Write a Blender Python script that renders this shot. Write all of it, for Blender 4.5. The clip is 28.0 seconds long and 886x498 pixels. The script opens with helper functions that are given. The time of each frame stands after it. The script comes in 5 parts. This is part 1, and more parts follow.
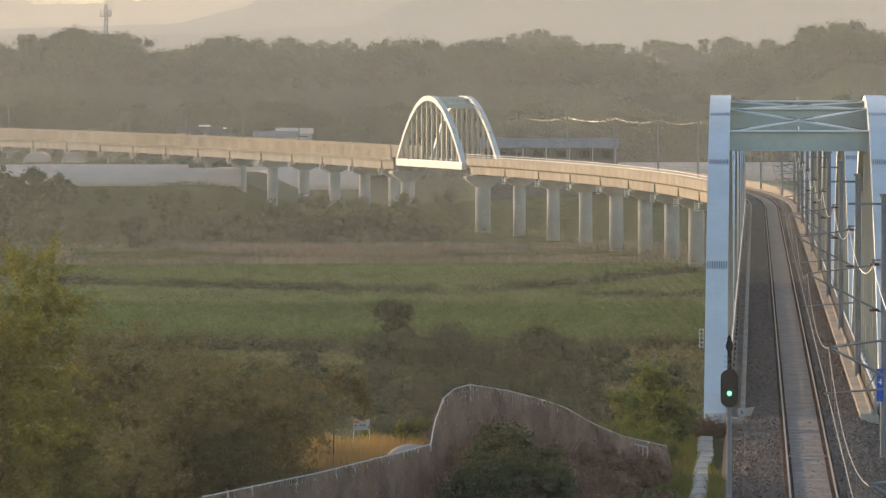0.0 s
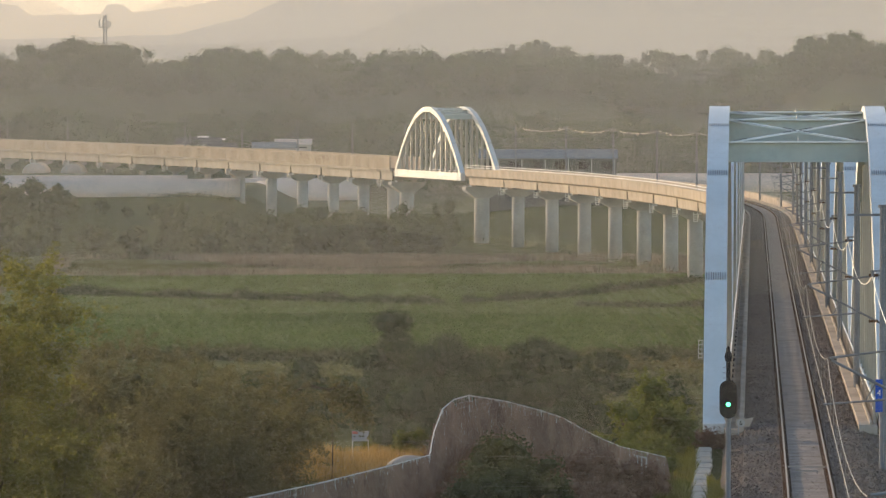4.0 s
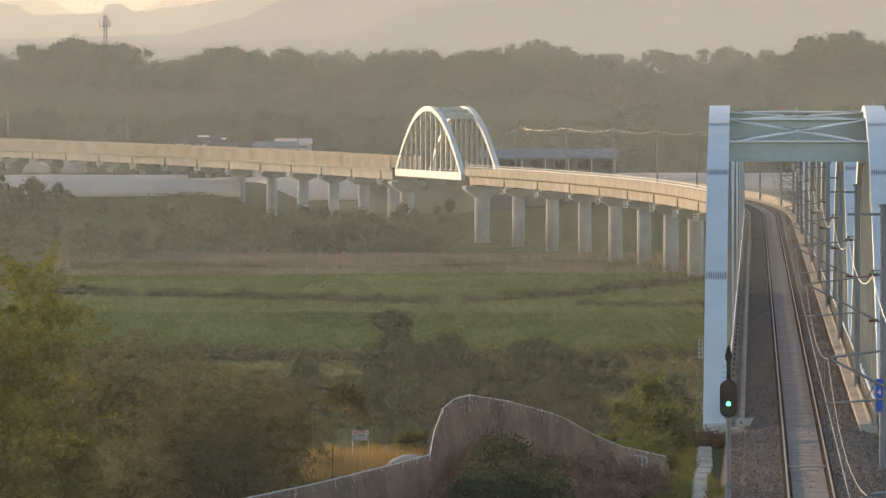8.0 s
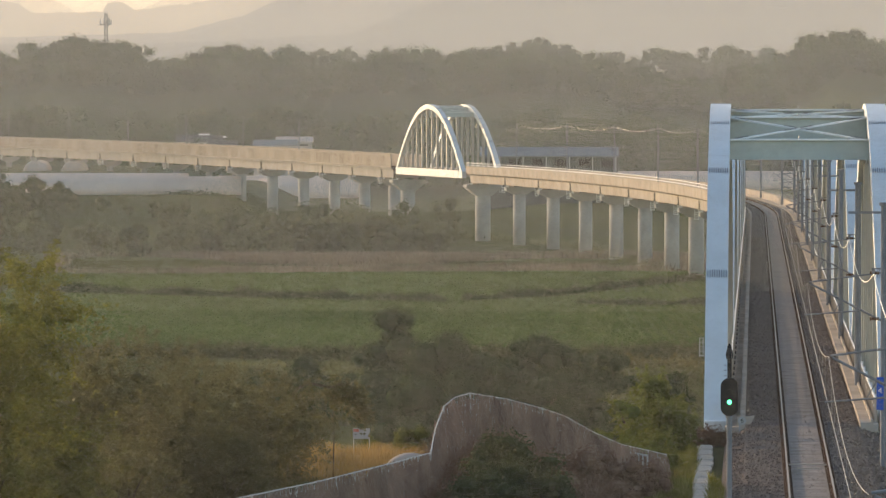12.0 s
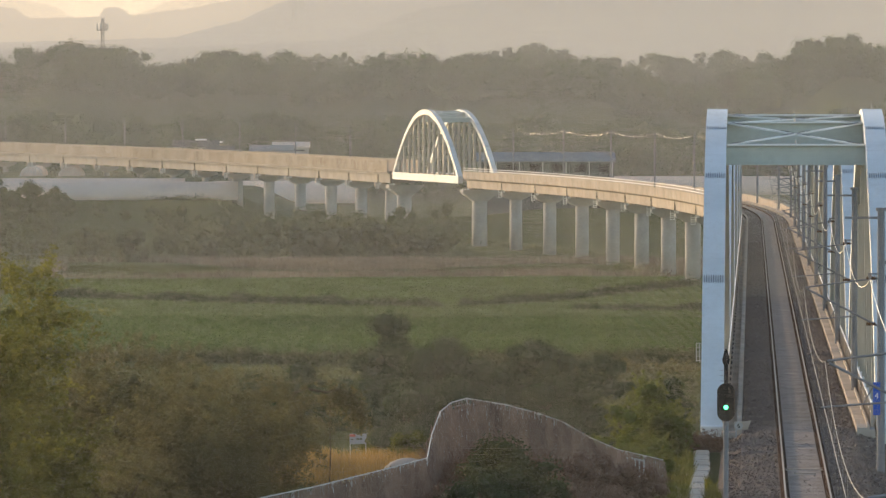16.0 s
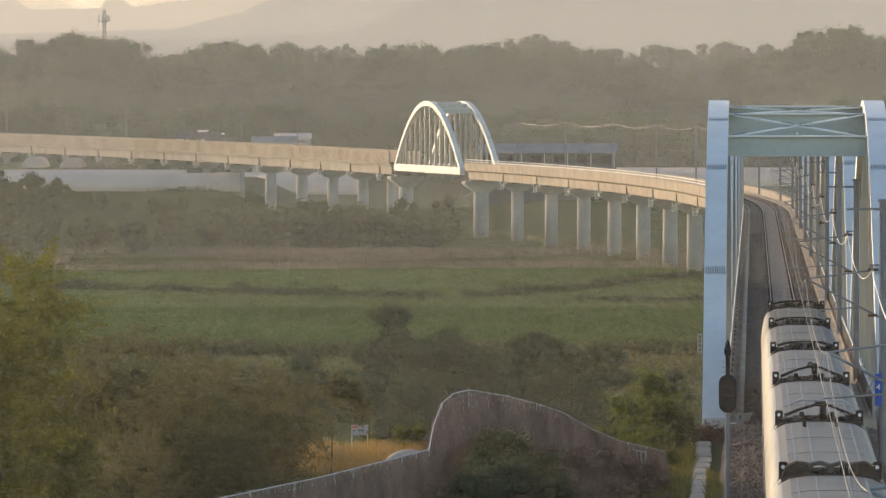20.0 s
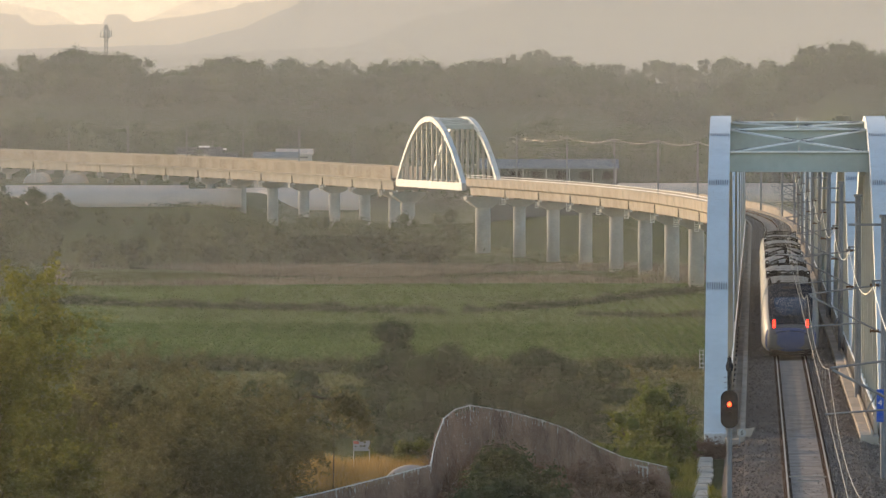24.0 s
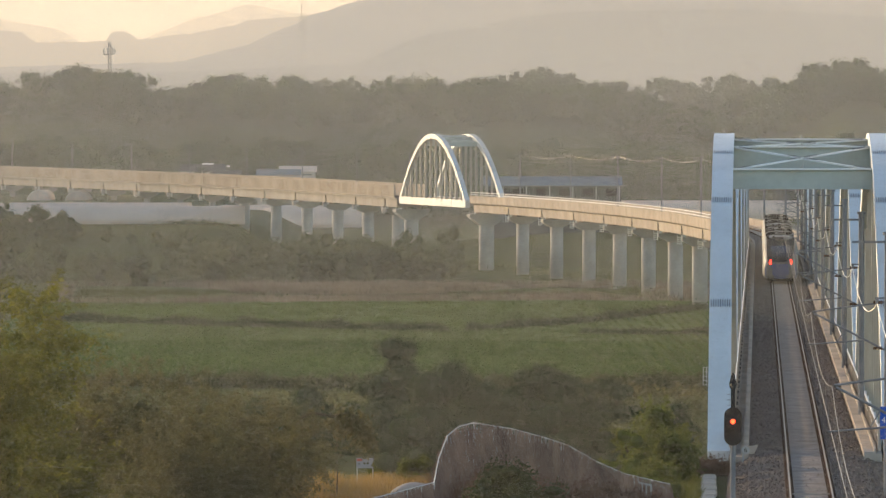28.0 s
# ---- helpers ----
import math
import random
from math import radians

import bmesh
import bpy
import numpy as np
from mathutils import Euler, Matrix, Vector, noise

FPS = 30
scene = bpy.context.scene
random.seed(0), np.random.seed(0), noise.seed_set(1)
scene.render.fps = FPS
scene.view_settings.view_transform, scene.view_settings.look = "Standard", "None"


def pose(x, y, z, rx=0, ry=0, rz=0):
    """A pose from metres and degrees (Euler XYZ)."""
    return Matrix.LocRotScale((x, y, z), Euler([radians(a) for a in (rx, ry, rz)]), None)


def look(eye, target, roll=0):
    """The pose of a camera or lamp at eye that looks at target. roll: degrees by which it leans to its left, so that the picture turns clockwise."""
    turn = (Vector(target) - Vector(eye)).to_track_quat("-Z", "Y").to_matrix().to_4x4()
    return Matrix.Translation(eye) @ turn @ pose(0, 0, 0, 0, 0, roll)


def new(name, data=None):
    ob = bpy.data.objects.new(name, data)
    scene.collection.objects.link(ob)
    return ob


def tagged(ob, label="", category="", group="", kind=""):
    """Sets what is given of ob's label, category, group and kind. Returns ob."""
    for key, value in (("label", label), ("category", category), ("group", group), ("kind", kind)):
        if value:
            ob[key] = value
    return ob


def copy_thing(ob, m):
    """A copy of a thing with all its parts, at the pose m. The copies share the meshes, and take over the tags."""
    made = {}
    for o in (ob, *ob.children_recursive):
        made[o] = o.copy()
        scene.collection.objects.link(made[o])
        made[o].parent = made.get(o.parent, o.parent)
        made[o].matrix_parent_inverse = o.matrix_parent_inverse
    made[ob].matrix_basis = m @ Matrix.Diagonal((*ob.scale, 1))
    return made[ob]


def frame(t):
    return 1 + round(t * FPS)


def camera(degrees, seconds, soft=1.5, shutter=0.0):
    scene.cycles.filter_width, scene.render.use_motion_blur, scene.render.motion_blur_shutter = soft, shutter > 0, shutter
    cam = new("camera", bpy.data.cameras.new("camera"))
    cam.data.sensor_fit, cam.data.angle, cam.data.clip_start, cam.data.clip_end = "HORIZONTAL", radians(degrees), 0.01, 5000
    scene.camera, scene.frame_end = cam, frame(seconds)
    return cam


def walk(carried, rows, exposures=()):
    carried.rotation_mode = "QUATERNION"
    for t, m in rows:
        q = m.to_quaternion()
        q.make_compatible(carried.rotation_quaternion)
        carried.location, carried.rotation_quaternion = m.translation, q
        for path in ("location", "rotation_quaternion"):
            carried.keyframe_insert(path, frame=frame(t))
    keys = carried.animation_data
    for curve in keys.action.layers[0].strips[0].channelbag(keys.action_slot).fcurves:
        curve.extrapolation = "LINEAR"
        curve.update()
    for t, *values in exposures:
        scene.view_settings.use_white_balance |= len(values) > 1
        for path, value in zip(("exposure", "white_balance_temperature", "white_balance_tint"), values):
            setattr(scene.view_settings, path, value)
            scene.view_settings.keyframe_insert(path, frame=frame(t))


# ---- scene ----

# ---- camera: a long lens, held in one place, that sways a little ----
EYE_Z = 12.9
FOCAL = 10046.0          # long lens, in units of which the picture is 1568 wide
cam = camera(8.92, 28.0, soft=1.3)
# seconds, sideways sway, tilt
SWAY = [
    (0, 0.0, 0.0), (0.5, -0.8, 0.0), (1, 0.0, 4.6), (1.5, -1.5, 7.7), (2, -3.0, 7.7), (2.5, -1.6, 7.7),
    (3, -1.5, 7.7), (3.5, -1.5, 12.3), (5.5, -4.6, 32.2), (6, -4.6, 29.1), (6.5, -4.6, 24.5), (7, -1.5, 19.9),
    (7.5, -1.5, 19.9), (8, -1.5, 18.4), (8.5, -1.5, 19.9), (9, 0.0, 18.4), (9.5, 0.0, 18.4), (10, 0.0, 15.3),
    (10.5, 0.0, 13.8), (11, 0.0, 13.8), (11.5, 0.0, 13.8), (12, 0.0, 15.3), (12.5, 0.0, 13.8), (14.5, 0.0, 18.4),
    (15, -4.6, 29.1), (15.5, 1.5, 35.2), (16, -6.1, 24.5), (16.5, -1.5, 29.9), (17, -6.1, 29.9), (17.5, -4.6, 39.1),
    (18, -1.5, 24.5), (18.5, -6.9, 12.3), (19, -3.1, 7.7), (19.5, -3.1, 10.7), (20, -3.1, 9.2), (20.5, -7.6, 16.1),
    (21, -4.6, 13.8), (21.5, -4.6, 12.3), (23.5, -4.5, 27.6), (24, 0.0, 36.8), (24.5, 1.5, 53.6), (25, 4.6, 68.9),
    (25.5, 3.1, 88.8), (26, 7.7, 84.2), (26.5, 7.7, 84.2), (27, 4.6, 76.6), (27.5, 4.6, 72.0), (28, 6.1, 67.4),
   
]


def cam_pose(dx, dy):
    return pose(0, 0, EYE_Z, 90 - math.degrees(math.atan((271 - dy) / FOCAL)), 0, math.degrees(math.atan(dx / FOCAL)))


walk(cam, [(t, cam_pose(dx, dy)) for t, dx, dy in SWAY], exposures=[(0, 1.43, 7200, 14), (28, 1.43, 7200, 14)])

# ---- light: a low sun to the left beyond the hills, a bright hazy sky ----
SUN_AZ, SUN_EL = radians(-44), radians(11)
world = bpy.data.worlds.new("world")
scene.world = world
world.use_nodes = True
wn = world.node_tree
sky = wn.nodes.new("ShaderNodeTexSky")
sky.sky_type = "NISHITA"
sky.sun_disc = False
sky.sun_elevation, sky.sun_rotation = SUN_EL, SUN_AZ
sky.air_density, sky.dust_density, sky.ozone_density = 0.9, 0.8, 1.5
wn.links.new(sky.outputs[0], wn.nodes["Background"].inputs[0])
wn.nodes["Background"].inputs[1].default_value = 0.15
sun_data = bpy.data.lights.new("sun", "SUN")
sun_data.energy, sun_data.angle, sun_data.color = 2.4, radians(1.2), (1.0, 0.80, 0.56)
sun = new("sun", sun_data)
sun_dir = Vector((math.sin(SUN_AZ) * math.cos(SUN_EL), math.cos(SUN_AZ) * math.cos(SUN_EL), math.sin(SUN_EL)))
sun.matrix_world = look(sun_dir * 100, (0, 0, 0))


# ---- materials ----
def mat(name, color, rough=0.8, var=0.25, scale=1.0, bump=0.0, metal=0.0, color2=None, island=0.0, spec=0.0, glow=None, trans=0.0):
    """Surface with two scales of variation: large stains and fine grain, in metres."""
    m = bpy.data.materials.new(name)
    m.use_nodes = True
    n, l = m.node_tree.nodes, m.node_tree.links
    b = n["Principled BSDF"]
    b.inputs["Roughness"].default_value = rough
    b.inputs["Metallic"].default_value = metal
    b.inputs["Specular IOR Level"].default_value = spec
    tc = n.new("ShaderNodeTexCoord")
    n1, n2 = n.new("ShaderNodeTexNoise"), n.new("ShaderNodeTexNoise")
    n1.inputs["Scale"].default_value, n2.inputs["Scale"].default_value = scale, scale * 9
    n1.inputs["Detail"].default_value = n2.inputs["Detail"].default_value = 4
    l.new(tc.outputs["Object"], n1.inputs["Vector"])
    l.new(tc.outputs["Object"], n2.inputs["Vector"])
    add = n.new("ShaderNodeMath")
    add.operation = "MULTIPLY_ADD"
    add.inputs[1].default_value = 0.45
    l.new(n2.outputs[0], add.inputs[0])
    l.new(n1.outputs[0], add.inputs[2])
    ramp = n.new("ShaderNodeMapRange")
    ramp.inputs[1].default_value, ramp.inputs[2].default_value = 0.5, 0.95
    l.new(add.outputs[0], ramp.inputs[0])
    mix = n.new("ShaderNodeMix")
    mix.data_type = "RGBA"
    c2 = color2 or tuple(c * (1 - var) for c in color)
    c1 = color if color2 else tuple(min(1, c * (1 + var * 0.6)) for c in color)
    mix.inputs[6].default_value, mix.inputs[7].default_value = (*c1, 1), (*c2, 1)
    l.new(ramp.outputs[0], mix.inputs[0])
    out = mix.outputs[2]
    if island:
        geo, info = n.new("ShaderNodeNewGeometry"), n.new("ShaderNodeObjectInfo")
        su = n.new("ShaderNodeMath")
        su.operation = "ADD"
        l.new(geo.outputs["Random Per Island"], su.inputs[0])
        l.new(info.outputs["Random"], su.inputs[1])
        mr = n.new("ShaderNodeMapRange")
        mr.inputs[1].default_value, mr.inputs[2].default_value = 0, 2
        mr.inputs[3].default_value, mr.inputs[4].default_value = 1 - island, 1 + island
        l.new(su.outputs[0], mr.inputs[0])
        hs = n.new("ShaderNodeHueSaturation")
        l.new(mr.outputs[0], hs.inputs["Value"])
        l.new(out, hs.inputs["Color"])
        out = hs.outputs[0]
    l.new(out, b.inputs["Base Color"])
    if bump:
        bp = n.new("ShaderNodeBump")
        bp.inputs["Strength"].default_value = bump
        bp.inputs["Distance"].default_value = 0.02
        l.new(n2.outputs[0], bp.inputs["Height"])
        l.new(bp.outputs[0], b.inputs["Normal"])
    if trans:
        tr, ms = n.new("ShaderNodeBsdfTranslucent"), n.new("ShaderNodeMixShader")
        ms.inputs[0].default_value = trans
        l.new(out, tr.inputs[0])
        l.new(b.outputs[0], ms.inputs[1])
        l.new(tr.outputs[0], ms.inputs[2])
        l.new(ms.outputs[0], n["Material Output"].inputs[0])
    if glow:
        b.inputs["Emission Color"].default_value = (*glow[:3], 1)
        b.inputs["Emission Strength"].default_value = glow[3]
    return m


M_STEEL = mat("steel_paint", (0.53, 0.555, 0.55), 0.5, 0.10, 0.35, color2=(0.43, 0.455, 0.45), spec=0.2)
# lighter copy of the steel paint: sky light on upper faces put into colour
M_STEEL_LIT = mat("steel_paint_lit", (0.66, 0.67, 0.65), 0.45, 0.12, 0.8, spec=0.3)
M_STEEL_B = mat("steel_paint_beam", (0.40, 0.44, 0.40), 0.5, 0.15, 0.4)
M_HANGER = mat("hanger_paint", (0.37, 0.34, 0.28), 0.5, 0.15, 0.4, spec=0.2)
M_BOLT = mat("bolt_steel", (0.16, 0.165, 0.17), 0.5, 0.2, 3.0)
M_CONC = mat("concrete", (0.35, 0.30, 0.25), 0.85, 0.25, 0.25, 0.3)
M_CONC_L = mat("concrete_wall_panel", (0.29, 0.245, 0.20), 0.85, 0.3, 0.2, 0.3)
M_CONC_G = mat("concrete_girder", (0.34, 0.305, 0.265), 0.85, 0.2, 0.25, 0.3)
M_CONC_D = mat("concrete_pier", (0.36, 0.34, 0.31), 0.85, 0.20, 0.3, 0.3)
M_DARK_CONC = mat("concrete_dark", (0.10, 0.085, 0.07), 0.9, 0.3, 0.5, 0.3)
M_BALLAST = mat("ballast", (0.148, 0.124, 0.108), 0.95, 0.25, 2.0, 0.6, island=0.1)
M_BALLAST_C = mat("ballast_dusty", (0.25, 0.215, 0.185), 0.95, 0.3, 1.0, 0.8)
# lightened warm base colour stands in for sunshine on the path
M_SLAB_LIT = mat("path_slab_lit", (0.50, 0.42, 0.33), 0.85, 0.2, 1.0, 0.3)
M_SLEEPER = mat("sleeper_concrete", (0.27, 0.235, 0.20), 0.9, 0.2, 1.0, 0.3, island=0.12)
M_RAIL = mat("rail_rust", (0.12, 0.065, 0.036), 0.6, 0.3, 2.0)
M_RUST = mat("rust_stain", (0.075, 0.05, 0.036), 0.9, 0.35, 1.5, 0.6)
M_RAILTOP = mat("rail_polished", (0.27, 0.215, 0.165), 0.5, 0.1, 2.0, metal=0.7)
M_MAST = mat("mast_steel", (0.20, 0.20, 0.205), 0.55, 0.2, 1.0)
M_GALV = mat("galvanised", (0.36, 0.36, 0.35), 0.45, 0.2, 2.0, metal=0.3)
M_WIRE = mat("wire_copper", (0.30, 0.27, 0.23), 0.45, 0.15, 2.0, metal=0.5)
M_BLACK = mat("black_paint", (0.022, 0.022, 0.023), 0.6, 0.3, 3.0)
M_GROUND = mat("ground_meadow", (0.075, 0.085, 0.035), 0.95, 0.4, 0.06, 0.5, color2=(0.045, 0.05, 0.024))
M_FIELD = mat("field_green", (0.058, 0.085, 0.028), 0.95, 0.3, 0.05, 0.4)
M_BARK = mat("bark", (0.075, 0.058, 0.042), 0.95, 0.4, 3.0, 0.8)
M_LEAF = mat("leaf_green", (0.105, 0.118, 0.032), 0.6, 0.35, 0.6, island=0.2, trans=0.5)
M_LEAF_Y = mat("leaf_yellow_green", (0.14, 0.135, 0.032), 0.6, 0.35, 0.5, island=0.15, trans=0.5)
M_LEAF_O = mat("leaf_olive", (0.098, 0.09, 0.036), 0.5, 0.35, 0.4, island=0.15, trans=0.5, spec=0.05)
M_LEAF_B = mat("leaf_willow", (0.085, 0.092, 0.042), 0.7, 0.35, 0.12, island=0.12, trans=0.35)
M_LEAF_N = mat("leaf_deep_green", (0.036, 0.05, 0.02), 0.8, 0.3, 0.3, island=0.1, trans=0.25)
M_LEAF_D = mat("leaf_dark", (0.06, 0.066, 0.03), 0.7, 0.3, 0.3, island=0.13, trans=0.3)
M_REED = mat("reed_tan", (0.165, 0.135, 0.105), 0.9, 0.4, 0.05, island=0.12, trans=0.3)
M_STRAW = mat("straw", (0.34, 0.22, 0.085), 0.9, 0.3, 0.5, island=0.35, trans=0.35)
M_PLASTIC = mat("greenhouse_film", (0.78, 0.66, 0.57), 0.35, 0.12, 0.15, trans=0.4)
M_ROOF_D = mat("roof_dark", (0.10, 0.095, 0.09), 0.8, 0.3, 0.3)
M_ROOF = mat("roof_sheet", (0.20, 0.215, 0.23), 0.5, 0.2, 0.3)
M_WALL = mat("farm_wall", (0.40, 0.37, 0.33), 0.85, 0.2, 0.3)
M_WHITE = mat("white_paint", (0.75, 0.73, 0.70), 0.6, 0.1, 1.0)


# ---- mesh helpers ----
def root(name, label, category, group="", kind="", m=None):
    e = new(name)
    e.empty_display_size = 0.3
    if m is not None:
        e.matrix_basis = m
    return tagged(e, label, category, group, kind)


def finish(ob, bm, material, smooth=False):
    for x in (material if isinstance(material, (list, tuple)) else [material]):
        ob.data.materials.append(x)
    bmesh.ops.recalc_face_normals(bm, faces=bm.faces)
    if smooth:
        for f in bm.faces:
            f.smooth = True
    bm.to_mesh(ob.data)
    bm.free()
    return ob


def part(name, bm, material, parent=None, label="", smooth=False):
    ob = new(name, bpy.data.meshes.new(name))
    if parent is not None:
        ob.parent = parent
    if label:
        ob["label"] = label
    return finish(ob, bm, material, smooth)


def thing(name, bm, material, label, category, group="", kind="", m=None, smooth=False):
    ob = part(name, bm, material, None, "", smooth)
    if m is not None:
        ob.matrix_basis = m
    return tagged(ob, label, category, group, kind)


def box(bm, x0, x1, y0, y1, z0, z1, bevel=0.0, m=None):
    vs = bmesh.ops.create_cube(bm, size=1.0)["verts"]
    for v in vs:
        v.co = Vector((x0 + (v.co.x + 0.5) * (x1 - x0), y0 + (v.co.y + 0.5) * (y1 - y0), z0 + (v.co.z + 0.5) * (z1 - z0)))
    if bevel:
        es = {e for v in vs for e in v.link_edges}
        r = bmesh.ops.bevel(bm, geom=list(es), offset=bevel, segments=1, affect="EDGES")
        vs = list({v for f in r["faces"] for v in f.verts} | {v for v in vs if v.is_valid})
    if m is not None:
        bmesh.ops.transform(bm, matrix=m, verts=[v for v in vs if v.is_valid])
    return vs


def beam(bm, a, b, w, h, up=(0, 0, 1)):
    """A bar of section w x h from a to b."""
    a, b = Vector(a), Vector(b)
    d = (b - a).normalized()
    side = d.cross(Vector(up))
    if side.length < 1e-4:
        side = d.cross(Vector((0, 1, 0)))
    side.normalize()
    top = side.cross(d)
    ring = [[bm.verts.new(p + side * i * w / 2 + top * j * h / 2) for i, j in ((-1, -1), (1, -1), (1, 1), (-1, 1))] for p in (a, b)]
    for k in range(4):
        bm.faces.new((ring[0][k], ring[0][(k + 1) % 4], ring[1][(k + 1) % 4], ring[1][k]))
    bm.faces.new(ring[0][::-1])
    bm.faces.new(ring[1])


def rod(bm, pts, r0, r1=None, seg=8):
    """A round, tapered bar through points."""
    r1 = r0 if r1 is None else r1
    pts = [Vector(p) for p in pts]
    rings = []
    for i, p in enumerate(pts):
        d = (pts[min(i + 1, len(pts) - 1)] - pts[max(i - 1, 0)]).normalized()
        side = d.cross(Vector((0.13, 0.21, 1)) if abs(d.z) < 0.95 else Vector((0, 1, 0.1))).normalized()
        top = side.cross(d)
        r = r0 + (r1 - r0) * i / max(1, len(pts) - 1)
        rings.append([bm.verts.new(p + (side * math.cos(a) + top * math.sin(a)) * r) for a in (k * math.tau / seg for k in range(seg))])
    for a, b in zip(rings, rings[1:]):
        for k in range(seg):
            bm.faces.new((a[k], a[(k + 1) % seg], b[(k + 1) % seg], b[k]))
    bm.faces.new(rings[0][::-1])
    bm.faces.new(rings[-1])


def extrude(bm, rings, close=True):
    """Skin a row of equal rings of points."""
    vr = [[bm.verts.new(p) for p in r] for r in rings]
    n = len(vr[0])
    for a, b in zip(vr, vr[1:]):
        for k in range(n if close else n - 1):
            bm.faces.new((a[k], a[(k + 1) % n], b[(k + 1) % n], b[k]))
    if close:
        bm.faces.new(vr[0][::-1])
        bm.faces.new(vr[-1])
    return vr


def soup(name, verts, faces, material, parent=None):
    """A mesh straight from arrays, for leaves and blades."""
    me = bpy.data.meshes.new(name)
    verts = np.asarray(verts, dtype=np.float32).reshape(-1, 3)
    faces = np.asarray(faces, dtype=np.int32)
    me.vertices.add(len(verts))
    me.vertices.foreach_set("co", verts.ravel())
    me.loops.add(faces.size)
    me.loops.foreach_set("vertex_index", faces.ravel())
    me.polygons.add(len(faces))
    me.polygons.foreach_set("loop_start", np.arange(0, faces.size, faces.shape[1], dtype=np.int32))
    for x in (material if isinstance(material, (list, tuple)) else [material]):
        me.materials.append(x)
    me.update(calc_edges=True)
    ob = new(name, me)
    if parent is not None:
        ob.parent = parent
    return ob


# ---- the line: straight, then a long curve to the left ----
SLOPE0, CURVE_S, CURVE_R = 0.055, 661.0, 1850.0
PHI0 = math.atan(SLOPE0)


def centre(s):
    """Place, heading and rise of the track's centre line at s metres."""
    d = Vector((math.sin(PHI0), math.cos(PHI0), 0))
    p = Vector((1.9, 0, 0)) + d * min(s, CURVE_S)
    phi = PHI0
    if s > CURVE_S:
        a = (s - CURVE_S) / CURVE_R
        phi = PHI0 - a
        right = Vector((math.cos(PHI0), -math.sin(PHI0), 0))
        p = p - right * CURVE_R * (1 - math.cos(a)) + d * CURVE_R * math.sin(a)
    p.z = 0.0056 * max(0, s - 1205)
    return p, phi


def at(s, lat, z):
    p, phi = centre(s)
    return Vector((p.x + lat * math.cos(phi), p.y - lat * math.sin(phi), p.z + z))


def line_pose(s, lat=0, z=0):
    p, phi = centre(s)
    return Matrix.Translation(at(s, lat, z)) @ pose(0, 0, 0, 0, 0, -math.degrees(phi))


def sweep(bm, s0, s1, profile, step=None):
    """Draw a closed section (sideways, up) along the line."""
    ss = [s0]
    if s1 > CURVE_S and step is None:
        step = 6
    if step:
        n = max(1, math.ceil((s1 - s0) / step))
        ss = [s0 + (s1 - s0) * i / n for i in range(n + 1)]
    else:
        ss = [s0, s1]
    return extrude(bm, [[at(s, la, z) for la, z in profile] for s in ss])


def rect(l0, l1, z0, z1):
    return [(l0, z0), (l1, z0), (l1, z1), (l0, z1)]


# ---- ground: near hill, embankment, flood plain, wooded hills far behind ----
def smooth(a, b, t):
    t = min(1, max(0, (t - a) / (b - a)))
    return t * t * (3 - 2 * t)


# crest of the wooded hills: sideways place, height
CREST = [(-210, 20.9), (-152, 20.5), (-133, 24.4), (-115, 25.1), (-102, 20.5), (-90, 19.3), (-75, 22.8), (-53, 22.4), (-43, 18.0), (-36, 18.5), (-28, 19.3), (-16, 22.0), (-1, 21.3), (17, 20.5), (30, 20.9), (50, 19.9), (61, 15.0), (79, 14.7), (90, 11.2), (106, 17.0), (120, 20.9), (127, 27.1), (135, 28.1), (152, 25.7), (217, 24.8)]
CREST_FAR = [(-254, 21.6), (-183, 19.3), (-71, 20.4), (-62, 26.8), (-50, 28.6), (-38, 26.8), (-31, 20.4), (15, 22.8), (27, 27.5), (41, 31.0), (60, 28.2), (74, 22.8), (95, 27.2), (128, 27.2), (144, 25.1), (183, 25.1), (261, 26.3)]
# the line of the vine-grown fence: sideways, ahead, height of its top
FENCE = [(-5.5, 130, 3.71), (-3.2, 145, 3.26), (-1.3, 158, 2.94), (-0.36, 165, 2.77), (-0.23, 167, 3.34), (0.02, 169, 3.9),
         (0.36, 171, 4.08), (0.83, 173, 4.1), (2.05, 178, 3.65), (3.2, 183, 3.1), (4.02, 187, 2.63), (5.1, 193, 1.76), (6.26, 199, 0.98), (8.1, 206, 0.19)]


# other heights of the near hill: sideways, ahead, height
SPOTS = [(-4, 172, 2.4), (-2, 172, 2.3), (-1, 178, 2.0), (-8, 165, 2.6), (-12, 150, 2.8), (-14, 120, 3.0), (3, 165, 0.6), (6, 178, -0.1), (8, 190, -0.7), (1.2, 158, 1.2), (3, 130, 0.5), (7, 150, -0.8), (-6, 190, -1.5), (0, 200, -3.5), (7, 218, -2.0)]


def crest(x, line):
    for (x0, z0), (x1, z1) in zip(line, line[1:]):
        if x <= x1:
            return z0 + (z1 - z0) * smooth(x0, x1, x)
    return line[-1][1]


